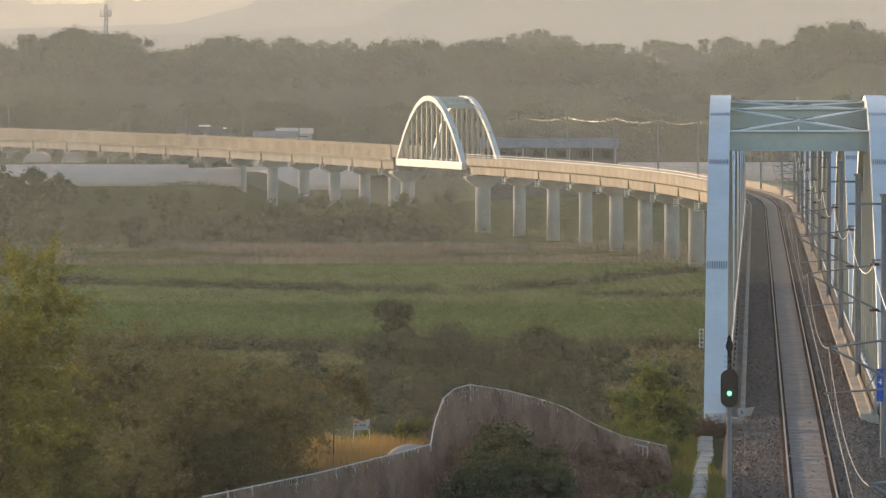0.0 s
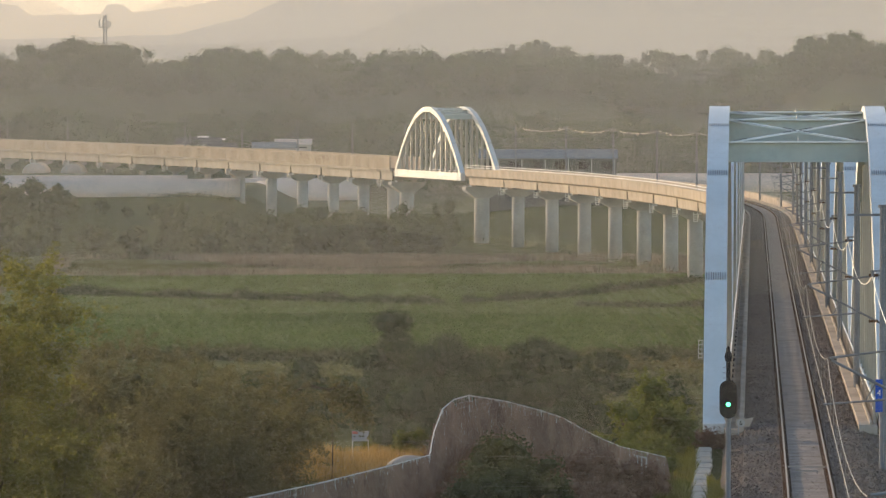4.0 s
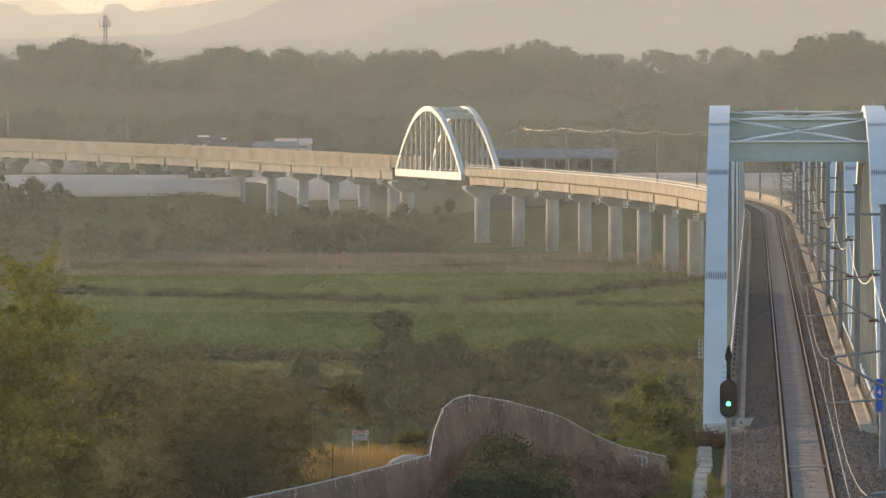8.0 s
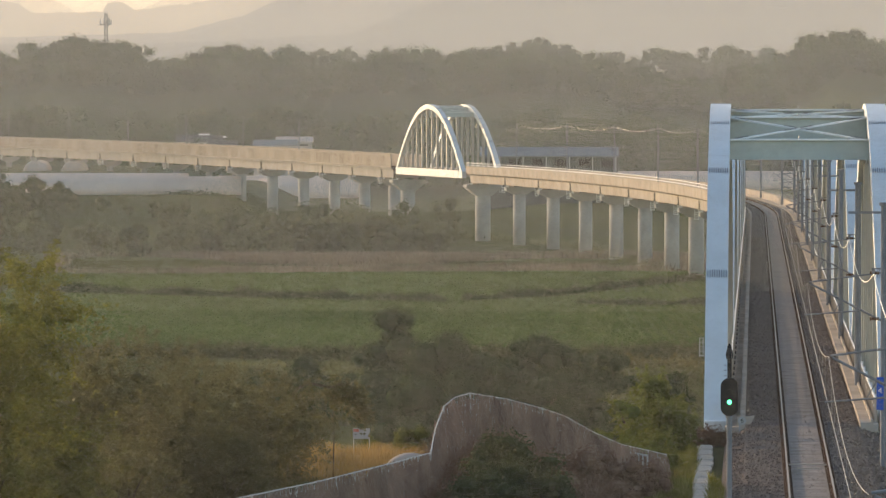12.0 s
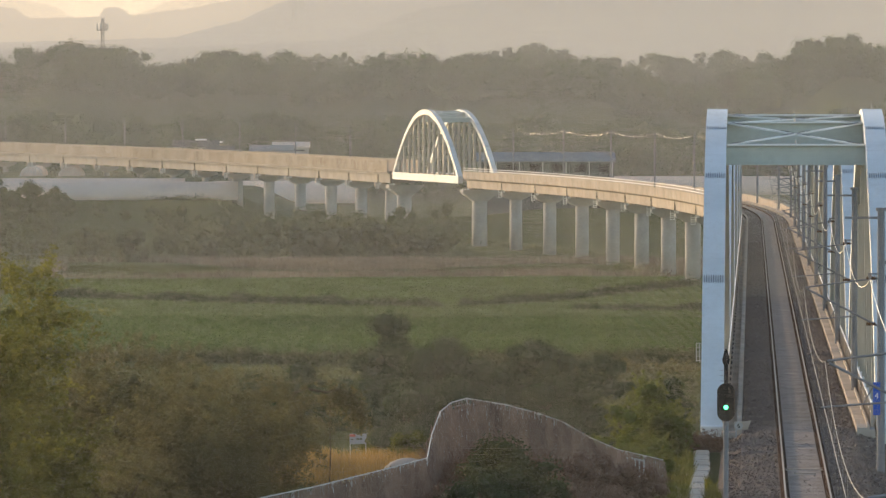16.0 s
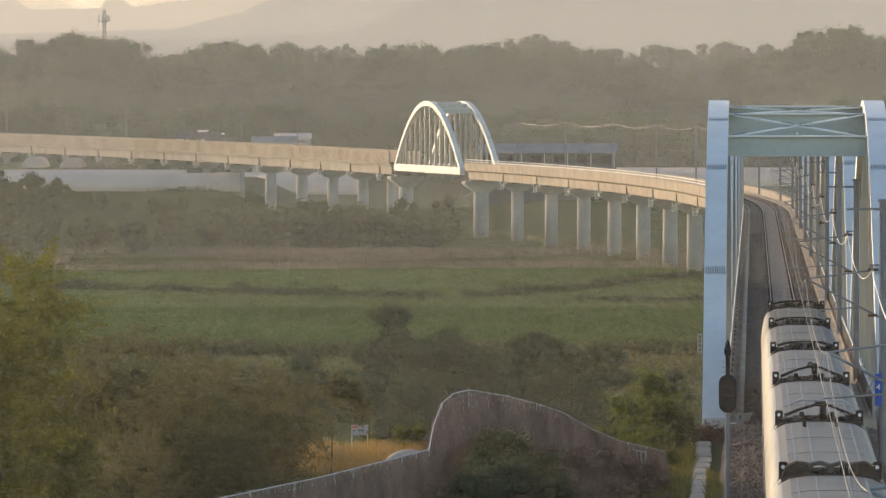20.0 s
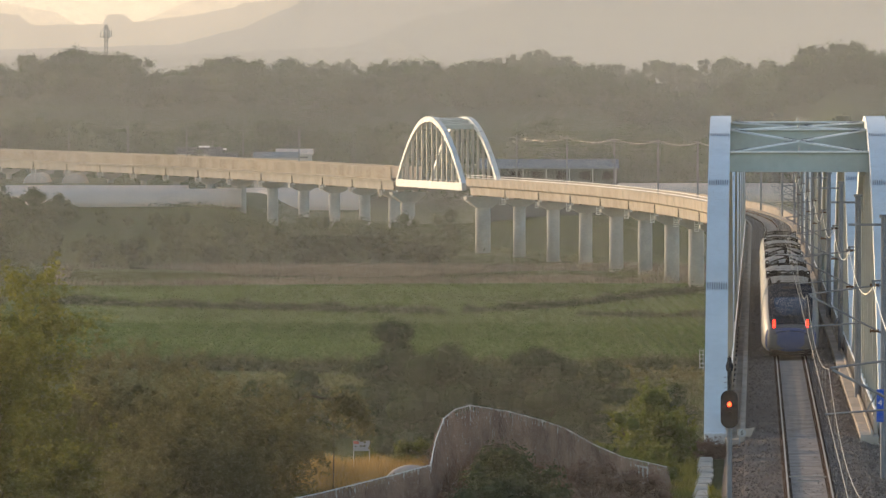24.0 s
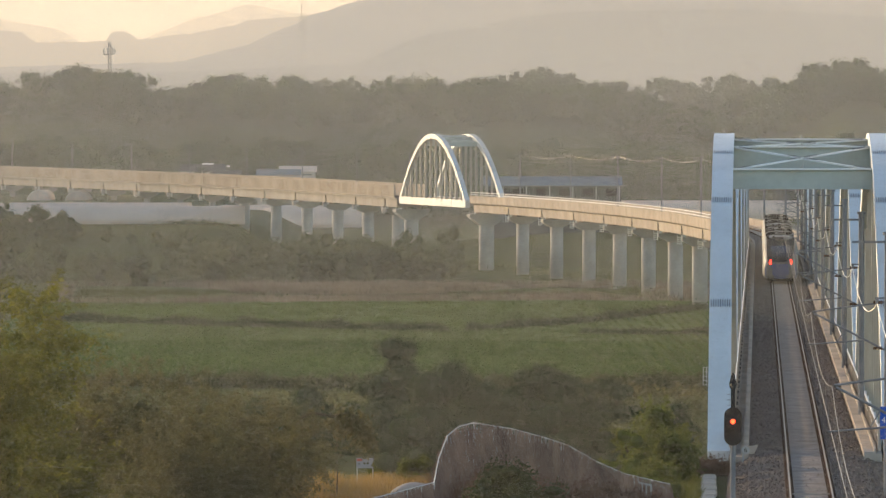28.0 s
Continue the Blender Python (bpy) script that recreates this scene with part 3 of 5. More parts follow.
first.matrix_basis = line_pose(MASTS[0])
for s in MASTS[1:]:
    copy_thing(first, line_pose(s))


# pale wire colour that imitates the sun's glint
M_WIRE_LIT = mat("wire_sunlit", (0.75, 0.70, 0.62), 0.35, 0.1, 2.0, metal=0.6)


def wires():
    def hung(name, label, lat, z, sag, r, mat_, first=0, last=99):
        bm = bmesh.new()
        pts = []
        line = MASTS[first:last]
        for s0, s1 in zip(line, line[1:]):
            for k in range(10):
                f = k / 10
                pts.append(at(s0 + (s1 - s0) * f, lat, z - 4 * sag * f * (1 - f)))
        rod(bm, pts, r, r, 5)
        thing(name, bm, mat_, label, "wire", "overhead wires")
    hung("contact_wire", "taut copper contact wire above the track", 0.0, 5.1, 0.0, 0.009, M_WIRE, 0, 16)
    hung("messenger_wire", "messenger wire hanging in shallow curves above the track", 0.0, 6.38, 0.75, 0.008, M_WIRE, 0, 14)
    hung("feeder_wire", "sagging feeder wire along the masts, sun glint in its colour", 2.42, 6.7, 0.95, 0.016, M_WIRE_LIT, 0, 12)
    # one earth wire in two colours: bright as if sunlit, then dull
    hung("earth_wire", "thin earth wire along the mast tops", 2.95, 9.0, 0.7, 0.019, M_WIRE_LIT, 11, 20)
    hung("earth_wire", "thin earth wire along the mast tops", 2.95, 9.0, 0.7, 0.010, M_MAST, 19)
    bm = bmesh.new()
    for s0, s1 in zip(MASTS[:10], MASTS[1:]):
        for k in range(1, 9):
            f = k / 9
            beam(bm, at(s0 + (s1 - s0) * f, 0, 5.1), at(s0 + (s1 - s0) * f, 0, 6.38 - 3 * f * (1 - f)), 0.006, 0.006, (0, 1, 0))
    tagged(part("dropper_wires", bm, M_WIRE), "thin droppers between contact and messenger wire", "wire", kind="stuff")


wires()


# ---- train ----
END_L, MID_L, CAR_GAP = 26.6, 23.1, 0.3
M_SILVER = mat("train_silver", (0.10, 0.096, 0.092), 0.5, 0.10, 0.3, spec=0.15)
M_NOSE = mat("train_nose_dark", (0.026, 0.027, 0.032), 0.5, 0.1, 0.5, spec=0.0)
M_ROOFGREY = mat("train_roof", (0.095, 0.083, 0.072), 0.55, 0.25, 0.3, spec=0.1)
M_BLUE = mat("train_blue", (0.07, 0.09, 0.165), 0.45, 0.1, 0.4, spec=0.04)
M_GLASS = mat("train_glass", (0.02, 0.026, 0.04), 0.15, 0.1, 1.0, spec=0.02)
M_DARK = mat("roof_gear_dark", (0.045, 0.036, 0.03), 0.7, 0.3, 2.0)
M_TAIL = mat("tail_lamp", (0.5, 0.02, 0.01), 0.3, 0.0, 1.0, glow=(1.0, 0.018, 0.01, 3.5))


def section(y, k=1.0, zlow=0.25, ztop=3.72, w=1.56):
    """Rounded body section at y, shrunk towards the nose by k."""
    pts = []
    for x, z in ((0, 0), (0.8, 0.0), (1.0, 0.12), (1.0, 0.60), (0.965, 0.74), (0.90, 0.87), (0.80, 0.95), (0.62, 0.985), (0.3, 1.0), (0, 1.0)):
        pts.append((x * w * k, zlow + (ztop - zlow) * z))
    full = pts + [(-x, z) for x, z in pts[-2:0:-1]]
    return [Vector((x, y, z)) for x, z in full]


NOSE = [(0.0, 0.62, 0.50, 1.25), (0.2, 0.78, 0.42, 1.62), (0.7, 0.87, 0.34, 1.98), (1.5, 0.925, 0.30, 2.32), (3.0, 0.965, 0.26, 2.80), (5.0, 0.99, 0.25, 3.28), (7.0, 1.0, 0.25, 3.60), (8.6, 1.0, 0.25, 3.72)]
SHOULDER = ((0, 1.0), (0.3, 1.0), (0.62, 0.985), (0.8, 0.95), (0.9, 0.87), (0.965, 0.74))


def over(f, table):
    for (a, p), (b, q) in zip(table, table[1:]):
        if f <= b:
            return p + (q - p) * (f - a) / (b - a)
    return table[-1][1]


def nose_at(f, y, lift=0.0):
    """A point on the nose, f of its half width from the middle, y metres behind its tip."""
    k, zl, zt = (over(y, [(row[0], row[i]) for row in NOSE]) for i in (1, 2, 3))
    return f * 1.56 * k, y - 0.6 * lift, zl + (zt - zl) * over(abs(f), SHOULDER) + lift


ROOF_ARC = [(-1.29, 3.47), (-1.2, 3.56), (-1.0, 3.66), (-0.55, 3.725), (0, 3.735), (0.55, 3.725), (1.0, 3.66), (1.2, 3.56), (1.29, 3.47)]


def roof_z(x):
    return over(x, ROOF_ARC)


def roof_sheet(bm, y0, y1, lift=0.0, thick=0.1, span=1.0):
    arc_ = [(x * span, z + lift) for x, z in ROOF_ARC]
    extrude(bm, [[Vector((x, y, z)) for x, z in arc_] + [Vector((x * 0.97, y, z - thick - lift)) for x, z in arc_[::-1]] for y in (y0, y1)])


def roof_gear(c, end, kind):
    """Black plate that imitates the shaded well at a car's end, with pale frame, corner posts and high-voltage gear;
    end is the car's last metre.
    """
    # black plate just above the roof stands in for shade in the well
    bm = bmesh.new()
    roof_sheet(bm, end - 2.3, end - 0.15, 0.012)
    part("black_roof_plate", bm, M_BLACK, c, "black plate imitating the shaded roof well")
    bm = bmesh.new()
    roof_sheet(bm, end - 2.45, end - 2.2, 0.05, span=0.99)
    part("roof_fairing", bm, M_DARK, c, "dark arched roof fairing")
    bm = bmesh.new()
    roof_sheet(bm, end - 0.75, end - 0.55, 0.10, 0.04, span=0.93)
    part("gear_frame", bm, M_ROOFGREY, c, "pale arched gear frame")
    for k in range(9):
        x = -1.0 + 0.25 * k + (0.06 if k % 2 else 0)
        bm = bmesh.new()
        d = 0.5 if k % 3 else 0.9
        z = roof_z(x)
        box(bm, x - 0.07, x + 0.07 + 0.05 * (k % 2), end - 1.0 - d, end - 1.0, z - 0.02, z + 0.12 + 0.05 * (k % 3), 0.02)
        part("roof_box", bm, M_ROOFGREY if k in (1, 4, 6) else M_DARK, c, "roof equipment box")
    for side in (-1, 1):
        bm = bmesh.new()
        box(bm, side * 1.16 - 0.11, side * 1.16 + 0.11, end - 1.1, end - 0.8, 3.45, 3.98, 0.03)
        p = part("roof_post", bm, M_DARK, c, "dark upright fairing")
        bm = bmesh.new()
        rod(bm, [(side * 1.16, end - 1.12, 3.86), (side * 1.16, end - 1.10, 3.86)], 0.05, 0.05, 8)
        part("post_lamp", bm, M_WHITE, p, "small pale disc")
        if kind != "hump":
            bm = bmesh.new()
            for j in range(6):
                q = Vector((side * (1.0 - 0.07 * j), end - 0.95, 3.82 + 0.028 * j))
                rod(bm, [q, q - Vector((side * 0.035, 0, -0.012))], 0.075, 0.05, 8)
            part("roof_insulator", bm, M_DARK, c, "dark ribbed insulator")
    if kind == "cable":
        bm = bmesh.new()
        rod(bm, [(-1.0, end - 0.95, 3.84), (-0.55, end - 0.95, 4.02), (-0.2, end - 0.95, 4.12), (0.05, end - 0.95, 4.22)], 0.045, 0.04, 8)
        rod(bm, [(0.1, end - 0.95, 4.2), (0.5, end - 0.95, 4.04), (1.0, end - 0.95, 3.84)], 0.04, 0.035, 8)
        part("high_voltage_cable", bm, M_DARK, c, "black roof cable")
        bm = bmesh.new()
        box(bm, 0.02, 0.2, end - 1.0, end - 0.85, 3.7, 4.26, 0.03)
        box(bm, -0.5, 0.65, end - 1.0, end - 0.8, 3.72, 3.8, 0.02)
        part("cable_pillar", bm, M_DARK, c, "dark cable pillar")
        bm = bmesh.new()
        for k in range(9):
            a = k * math.tau / 8
            if k < 8:
                b = (k + 1) * math.tau / 8
                beam(bm, (-0.02 + 0.09 * math.cos(a), end - 0.95, 4.2 + 0.09 * math.sin(a)), (-0.02 + 0.09 * math.cos(b), end - 0.95, 4.2 + 0.09 * math.sin(b)), 0.06, 0.05)
        part("cable_loop", bm, M_DARK, c)
    elif kind == "hump":
        for side in (-1, 1):
            bm = bmesh.new()
            extrude(bm, [[Vector((side * x, y, z)) for x, z in ((0.45, 3.7), (0.55, 3.98), (0.85, 4.02), (1.1, 3.9), (1.22, 3.6))] for y in (end - 1.9, end - 1.1)])
            part("gear_cowl", bm, M_DARK, c, "dark rounded gear cowl")
        bm = bmesh.new()
        pts = [(-0.7, 3.8), (-0.5, 3.95), (-0.25, 4.0), (0, 3.92), (0.25, 4.0), (0.5, 3.95), (0.7, 3.8)]
        rod(bm, [(x, end - 1.5, z) for x, z in pts], 0.06, 0.06, 8)
        part("air_duct", bm, M_ROOFGREY, c, "grey twin-humped duct")
    else:
        bm = bmesh.new()
        box(bm, -0.5, 0.45, end - 1.3, end - 0.95, 3.72, 3.93, 0.05)
        part("gear_cowl", bm, M_DARK, c, "dark gear cowl")
        bm = bmesh.new()
        rod(bm, [(-1.0, end - 0.95, 3.86), (-0.5, end - 0.95, 3.97), (0, end - 0.95, 3.99), (0.5, end - 0.95, 3.97), (1.0, end - 0.95, 3.86)], 0.04, 0.04, 8)
        part("high_voltage_cable", bm, M_DARK, c, "black roof cable")


def pantograph(c, y):
    p = part("pantograph", bmesh.new(), M_DARK, c, "folded dark pantograph")
    bm = bmesh.new()
    for sx in (-0.45, 0.45):
        beam(bm, (sx, y - 0.9, 3.86), (sx, y + 0.9, 3.86), 0.07, 0.07)
        rod(bm, [(sx, y - 0.8, 3.72), (sx, y - 0.8, 3.86)], 0.06, 0.05, 8)
        rod(bm, [(sx, y + 0.8, 3.72), (sx, y + 0.8, 3.86)], 0.06, 0.05, 8)
    rod(bm, [(0.0, y + 0.8, 3.9), (0.0, y - 0.7, 4.15), (0.0, y + 0.5, 4.4)], 0.04, 0.03, 8)
    bm.to_mesh(p.data)
    bm.free()
    bm = bmesh.new()
    for dy in (-0.15, 0.15):
        rod(bm, [(-0.85, y + 0.5 + dy, 4.3), (-0.6, y + 0.5 + dy, 4.42), (0.6, y + 0.5 + dy, 4.42), (0.85, y + 0.5 + dy, 4.3)], 0.025, 0.025, 6)
    part("collector_head", bm, M_GALV, p, "grey collector bow")


def train_car(length, nose=0, kind="box", bow=False):
    """One car along +y, its near end at y = 0. nose -1: a nose at the near end, 1: at the far end."""
    c = root("train_car", "silver passenger train car with grey roof and dark roof gear" if not nose else "silver train end car with dark sloping nose and blue apron", "train car", "cars of the train")
    bm = bmesh.new()
    rows = []
    if nose < 0:
        rows += [section(y, k, zl, zt) for y, k, zl, zt in NOSE]
    else:
        rows += [section(0.0, 0.985), section(0.12)]
    if nose > 0:
        rows += [section(length - y, k, zl, zt) for y, k, zl, zt in NOSE[::-1]]
    else:
        rows += [section(length - 0.12), section(length, 0.985)]
    extrude(bm, rows)
    body = part("body", bm, M_SILVER, c, "silver car body", smooth=True)
    a, b = (9.8 if nose < 0 else 0.3), (length - 9.8 if nose > 0 else length - 2.3)
    # roof skin with seams, window band and stripe lie just proud of the body
    bm = bmesh.new()
    roof_sheet(bm, a, b, 0.008)
    roof = part("roof", bm, M_ROOFGREY, body, "grey roof skin")
    for x in (-0.82, -0.38, 0.40, 0.84):
        bm = bmesh.new()
        z = roof_z(x) + 0.008
        box(bm, x - 0.02, x + 0.02, a + 0.3, b - 0.3, z - 0.02, z + 0.014)
        part("roof_seam", bm, M_SILVER, roof)
    for f in (0.3, 0.62):
        bm = bmesh.new()
        y = a + (b - a) * f
        roof_sheet(bm, y, y + 0.05, 0.016, span=0.985)
        part("roof_seam", bm, M_DARK, roof)
    for side in (-1, 1):
        for k in range(9):
            bm = bmesh.new()
            wy = a + 1.6 + (b - a - 3.2) * (k + 0.5) / 9
            box(bm, side * 1.552, side * 1.568, wy - 0.7, wy + 0.7, 1.75, 2.3)
            part("window", bm, M_GLASS, body)
        bm = bmesh.new()
        box(bm, side * 1.552, side * 1.566, a, b, 0.75, 1.15)
        part("blue_stripe", bm, M_BLUE, body)
    if nose <= 0:
        roof_gear(c, length, kind)
    else:
        roof_gear(c, b + 2.3, "box")
    for e, on in ((-0.16, nose >= 0), (length - 0.02, nose <= 0)):
        if on:
            bm = bmesh.new()
            extrude(bm, [[Vector((v.x * 0.93, y, 0.5 + (v.z - 0.25) * 0.9)) for v in section(0)] for y in (e, e + 0.18)])
            part("gangway", bm, M_BLACK, c, "black gangway bellows")
    if bow:
        pantograph(c, length - 4.2)
    for y in (3.6, length - 3.6):
        bm = bmesh.new()
        for dy in (-1.25, 1.25):
            for sx in (-0.753, 0.753):
                rod(bm, [(sx - 0.065, y + dy, 0.43), (sx + 0.065, y + dy, 0.43)], 0.43, 0.43, 16)
        box(bm, -1.05, 1.05, y - 1.7, y + 1.7, 0.35, 0.6, 0.05)
        part("bogie", bm, M_DARK, c, "dark bogie with wheels")
    if nose:
        s = 1 if nose < 0 else -1
        o = 0.0 if nose < 0 else length

        def P(x, y, z):
            return Vector((x, o + s * y, z))

        # patches laid over the nose: from y0 to y1 behind the tip, between two shares of its half width
        def strip(ys, fs, lift, name_, material, label, parent=c):
            bm = bmesh.new()
            extrude(bm, [[P(*nose_at(f * g, y, lift)) for f in fs] for y, g in ys], close=False)
            return part(name_, bm, material, parent, label, smooth=True)
        wide = [q / 6 for q in range(-6, 7)]
        panel = strip([(0.42, 0.80), (0.7, 0.82), (1.1, 0.82), (1.5, 0.81), (2.2, 0.80), (3.0, 0.79), (5.0, 0.78), (7.0, 0.77), (8.3, 0.74), (8.8, 0.66)], wide, 0.02, "nose_panel", M_NOSE, "dark sloping nose panel")
        strip([(1.25, 0.22), (1.5, 0.40), (2.0, 0.52), (3.0, 0.58), (4.2, 0.56)], wide, 0.04, "windscreen", M_GLASS, "dark sloping windscreen", panel)
        strip([(0.5, 0.30), (1.0, 0.30), (1.2, 0.28)], wide, 0.03, "lower_panel", M_BLACK, "black lower nose panel", panel)
        strip([(6.3, 0.24), (7.0, 0.25)], wide, 0.03, "roof_hatch", M_DARK, "", panel)
        for sx in (-1, 1):
            bm = bmesh.new()
            extrude(bm, [[P(x, y - 0.02, z + 0.03) for x, y, z in (nose_at(sx * (0.893 + w * dx) / (1.56 * over(yl, [(r[0], r[1]) for r in NOSE])), yl) for dx in (-0.08, -0.03, 0.03, 0.08))] for yl, w in ((0.22, 0.6), (0.35, 1.0), (0.6, 1.0), (0.82, 0.6))], close=False)
            part("tail_lamp", bm, M_TAIL if nose < 0 else M_WHITE, panel, "glowing red tail lamp" if nose < 0 else "pale lamp", smooth=True)
        bm = bmesh.new()
        rows = []
        for z, yy_, w in ((1.62, 0.16, 1.10), (1.50, 0.0, 1.26), (1.3, -0.07, 1.34), (0.8, -0.09, 1.37), (0.5, -0.02, 1.30), (0.33, 0.12, 1.1)):
            rows.append([P(x * w, yy_ + 0.5 * abs(x) ** 3, z) for x in (-1, -0.9, -0.75, -0.5, -0.25, 0, 0.25, 0.5, 0.75, 0.9, 1)])
        extrude(bm, rows, close=False)
        apron = part("nose_apron", bm, M_BLUE, c, "blue-grey lower nose", smooth=True)
        bm = bmesh.new()
        seam = [(-1.02, 0.5), (-1.04, 1.1), (-0.9, 1.3), (-0.5, 1.42), (0, 1.46), (0.5, 1.42), (0.9, 1.3), (1.04, 1.1), (1.02, 0.5)]
        rod(bm, [P(x, -0.09 + 0.5 * abs(x / 1.36) ** 3 + (0.05 if z > 1.4 else 0.0), z) for x, z in seam], 0.018, 0.018, 6)
        part("coupler_seam", bm, M_NOSE, apron, "dark seam of the coupler cover")
        bm = bmesh.new()
        beam(bm, P(*nose_at(0.0, 1.2, 0.06)), P(*nose_at(0.22, 2.2, 0.06)), 0.03, 0.02)
        part("wiper", bm, M_BLACK, c)
        bm = bmesh.new()
        box(bm, -1.15, 1.15, *sorted((o + s * 0.1, o + s * 1.2)), 0.14, 0.5, 0.08)
        part("snow_plough", bm, M_DARK, c)
        # dark fins and arched fairing where the nose meets the roof
        bm = bmesh.new()
        roof_sheet(bm, *sorted((o + s * 8.9, o + s * 9.7)), 0.05, span=0.99)
        part("roof_fairing", bm, M_DARK, c, "dark arched roof fairing")
        for x, h in ((-1.1, 0.42), (-0.6, 0.2), (1.1, 0.42)):
            bm = bmesh.new()
            z = roof_z(x) - 0.03
            extrude(bm, [[P(x + dx * 0.12 * q, 10.2 + dy * 0.3 * q, z + h * f) for dx, dy in ((-1, -1), (1, -1), (1, 1), (-1, 1))] for f, q in ((0, 1.0), (0.5, 0.8), (1.0, 0.3))])
            part("roof_fin", bm, M_DARK, c, "small dark roof fin")
    return c


CARS = [train_car(END_L, -1, "hump"), train_car(MID_L, 0, "cable", True), train_car(MID_L, 0, "cable"), train_car(MID_L, 0, "box"), train_car(MID_L, 0, "box"), train_car(END_L, 1)]
CAR_AT = [0.0] + [END_L + CAR_GAP + (MID_L + CAR_GAP) * k for k in range(5)]


# ---- distance: glowing mountain sheets one behind the other, paler to imitate haze ----
def backdrop_ridge(name, label, dist, pts, colour, bumps, depth):
    """A far ridge: its skyline as (sideways, up) slopes seen from the eye, closed to the ground; it glows, with haze
    painted into the colour.
    """
    n = 260
    x0, x1 = pts[0][0], pts[-1][0]
    verts = []
    for i in range(n + 1):
        a = x0 + (x1 - x0) * i / n
        for (p, zp), (q, zq) in zip(pts, pts[1:]):
            if a <= q:
                e = zp + (zq - zp) * smooth(p, q, a) * 0.5 + (zq - zp) * (a - p) / (q - p) * 0.5
                break
        e += bumps * (noise.noise((a * 900, dist, 0)) + 0.6 * noise.noise((a * 2600, dist, 5)))
        verts += [(a * dist, dist, EYE_Z + e * dist), (a * (dist + depth), dist - depth, -30)]
    faces = [(2 * i, 2 * i + 1, 2 * i + 3, 2 * i + 2) for i in range(n)]
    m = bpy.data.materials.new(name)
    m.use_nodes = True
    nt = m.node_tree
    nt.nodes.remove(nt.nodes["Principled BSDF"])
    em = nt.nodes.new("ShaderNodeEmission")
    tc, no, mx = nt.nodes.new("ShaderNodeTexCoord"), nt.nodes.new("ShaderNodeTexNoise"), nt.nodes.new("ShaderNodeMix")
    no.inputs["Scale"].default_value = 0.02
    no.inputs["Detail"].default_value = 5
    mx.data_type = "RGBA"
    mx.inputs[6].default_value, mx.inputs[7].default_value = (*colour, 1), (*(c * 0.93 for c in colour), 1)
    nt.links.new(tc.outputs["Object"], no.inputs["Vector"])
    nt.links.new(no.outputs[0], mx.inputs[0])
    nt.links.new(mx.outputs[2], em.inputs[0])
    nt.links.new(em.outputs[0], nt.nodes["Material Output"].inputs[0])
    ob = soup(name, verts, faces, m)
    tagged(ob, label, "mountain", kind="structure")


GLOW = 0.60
backdrop_ridge("backdrop_far_peak", "far mountain peak, golden haze painted into its glow", 4800, [(-0.12, 0.017), (-0.078, 0.020), (-0.069, 0.0186), (-0.062, 0.0150), (-0.056, 0.0160), (-0.0427, 0.0207), (-0.0347, 0.0228), (-0.0265, 0.0212), (-0.02, 0.021), (0.12, 0.01)], (0.93 * GLOW, 0.79 * GLOW, 0.61 * GLOW), 0.00018, 150)
backdrop_ridge("backdrop_mid_ridge", "mountain ridge with tree-bumped skyline, haze painted into its glow", 4300, [(-0.12, 0.02), (-0.078, 0.0182), (-0.0745, 0.0178), (-0.0725, 0.0161), (-0.0596, 0.0163), (-0.0590, 0.0180), (-0.0565, 0.0181), (-0.0543, 0.0166), (-0.0457, 0.0176), (-0.0376, 0.0190), (-0.0345, 0.0201), (-0.0255, 0.0207), (-0.01, 0.022), (0.12, 0.02)], (0.64 * GLOW, 0.57 * GLOW, 0.475 * GLOW), 0.00028, 150)
backdrop_ridge("backdrop_big_mountain", "large grey-green mountain flank, haze painted into its glow", 3700, [(-0.12, 0.0105), (-0.0477, 0.0126), (-0.0366, 0.0152), (-0.0275, 0.0189), (-0.0235, 0.0211), (-0.0148, 0.0235), (0.0, 0.028), (0.03, 0.033), (0.06, 0.031), (0.12, 0.026)], (0.45 * GLOW, 0.426 * GLOW, 0.39 * GLOW), 0.00022, 150)
backdrop_ridge("backdrop_front_mountain", "nearer mountain spur, haze painted into its glow", 3200, [(-0.12, 0.0105), (-0.05, 0.0108), (-0.0174, 0.0122), (-0.0023, 0.0178), (0.02, 0.0215), (0.05, 0.022), (0.12, 0.018)], (0.38 * GLOW, 0.366 * GLOW, 0.34 * GLOW), 0.0002, 150)


# an added glowing sheet stands in for the low sky behind the ridges
backdrop_ridge("backdrop_low_sky", "glowing peach evening sky low over the mountains", 4950, [(-0.13, 0.04), (0.0, 0.04), (0.13, 0.04)], (1.18 * GLOW, 0.98 * GLOW, 0.73 * GLOW), 0.0, 5)

# ---- vegetation ----
rng = np.random.default_rng(7)


def leaf_quads(centres, size, normals=None, loose=0.5):
    """One leaf-shaped quad at each centre, turned at random or lying loosely across its normal."""
    n = len(centres)
    nn = rng.normal(size=(n, 3))
    if normals is not None:
        nn = normals + nn * loose * 0.58
    nn /= np.linalg.norm(nn, axis=1, keepdims=True)
    a = np.cross(nn, rng.normal(size=(n, 3)))
    a /= np.linalg.norm(a, axis=1, keepdims=True)
    b = np.cross(nn, a)
    sz = size * rng.uniform(0.6, 1.3, size=(n, 1))
    a, b = a * sz * 0.5, b * sz * 0.34
    v = np.stack([centres - a, centres + b - a * 0.1, centres + a, centres - b - a * 0.1], axis=1).reshape(-1, 3)
    return v, np.arange(4 * n).reshape(-1, 4)


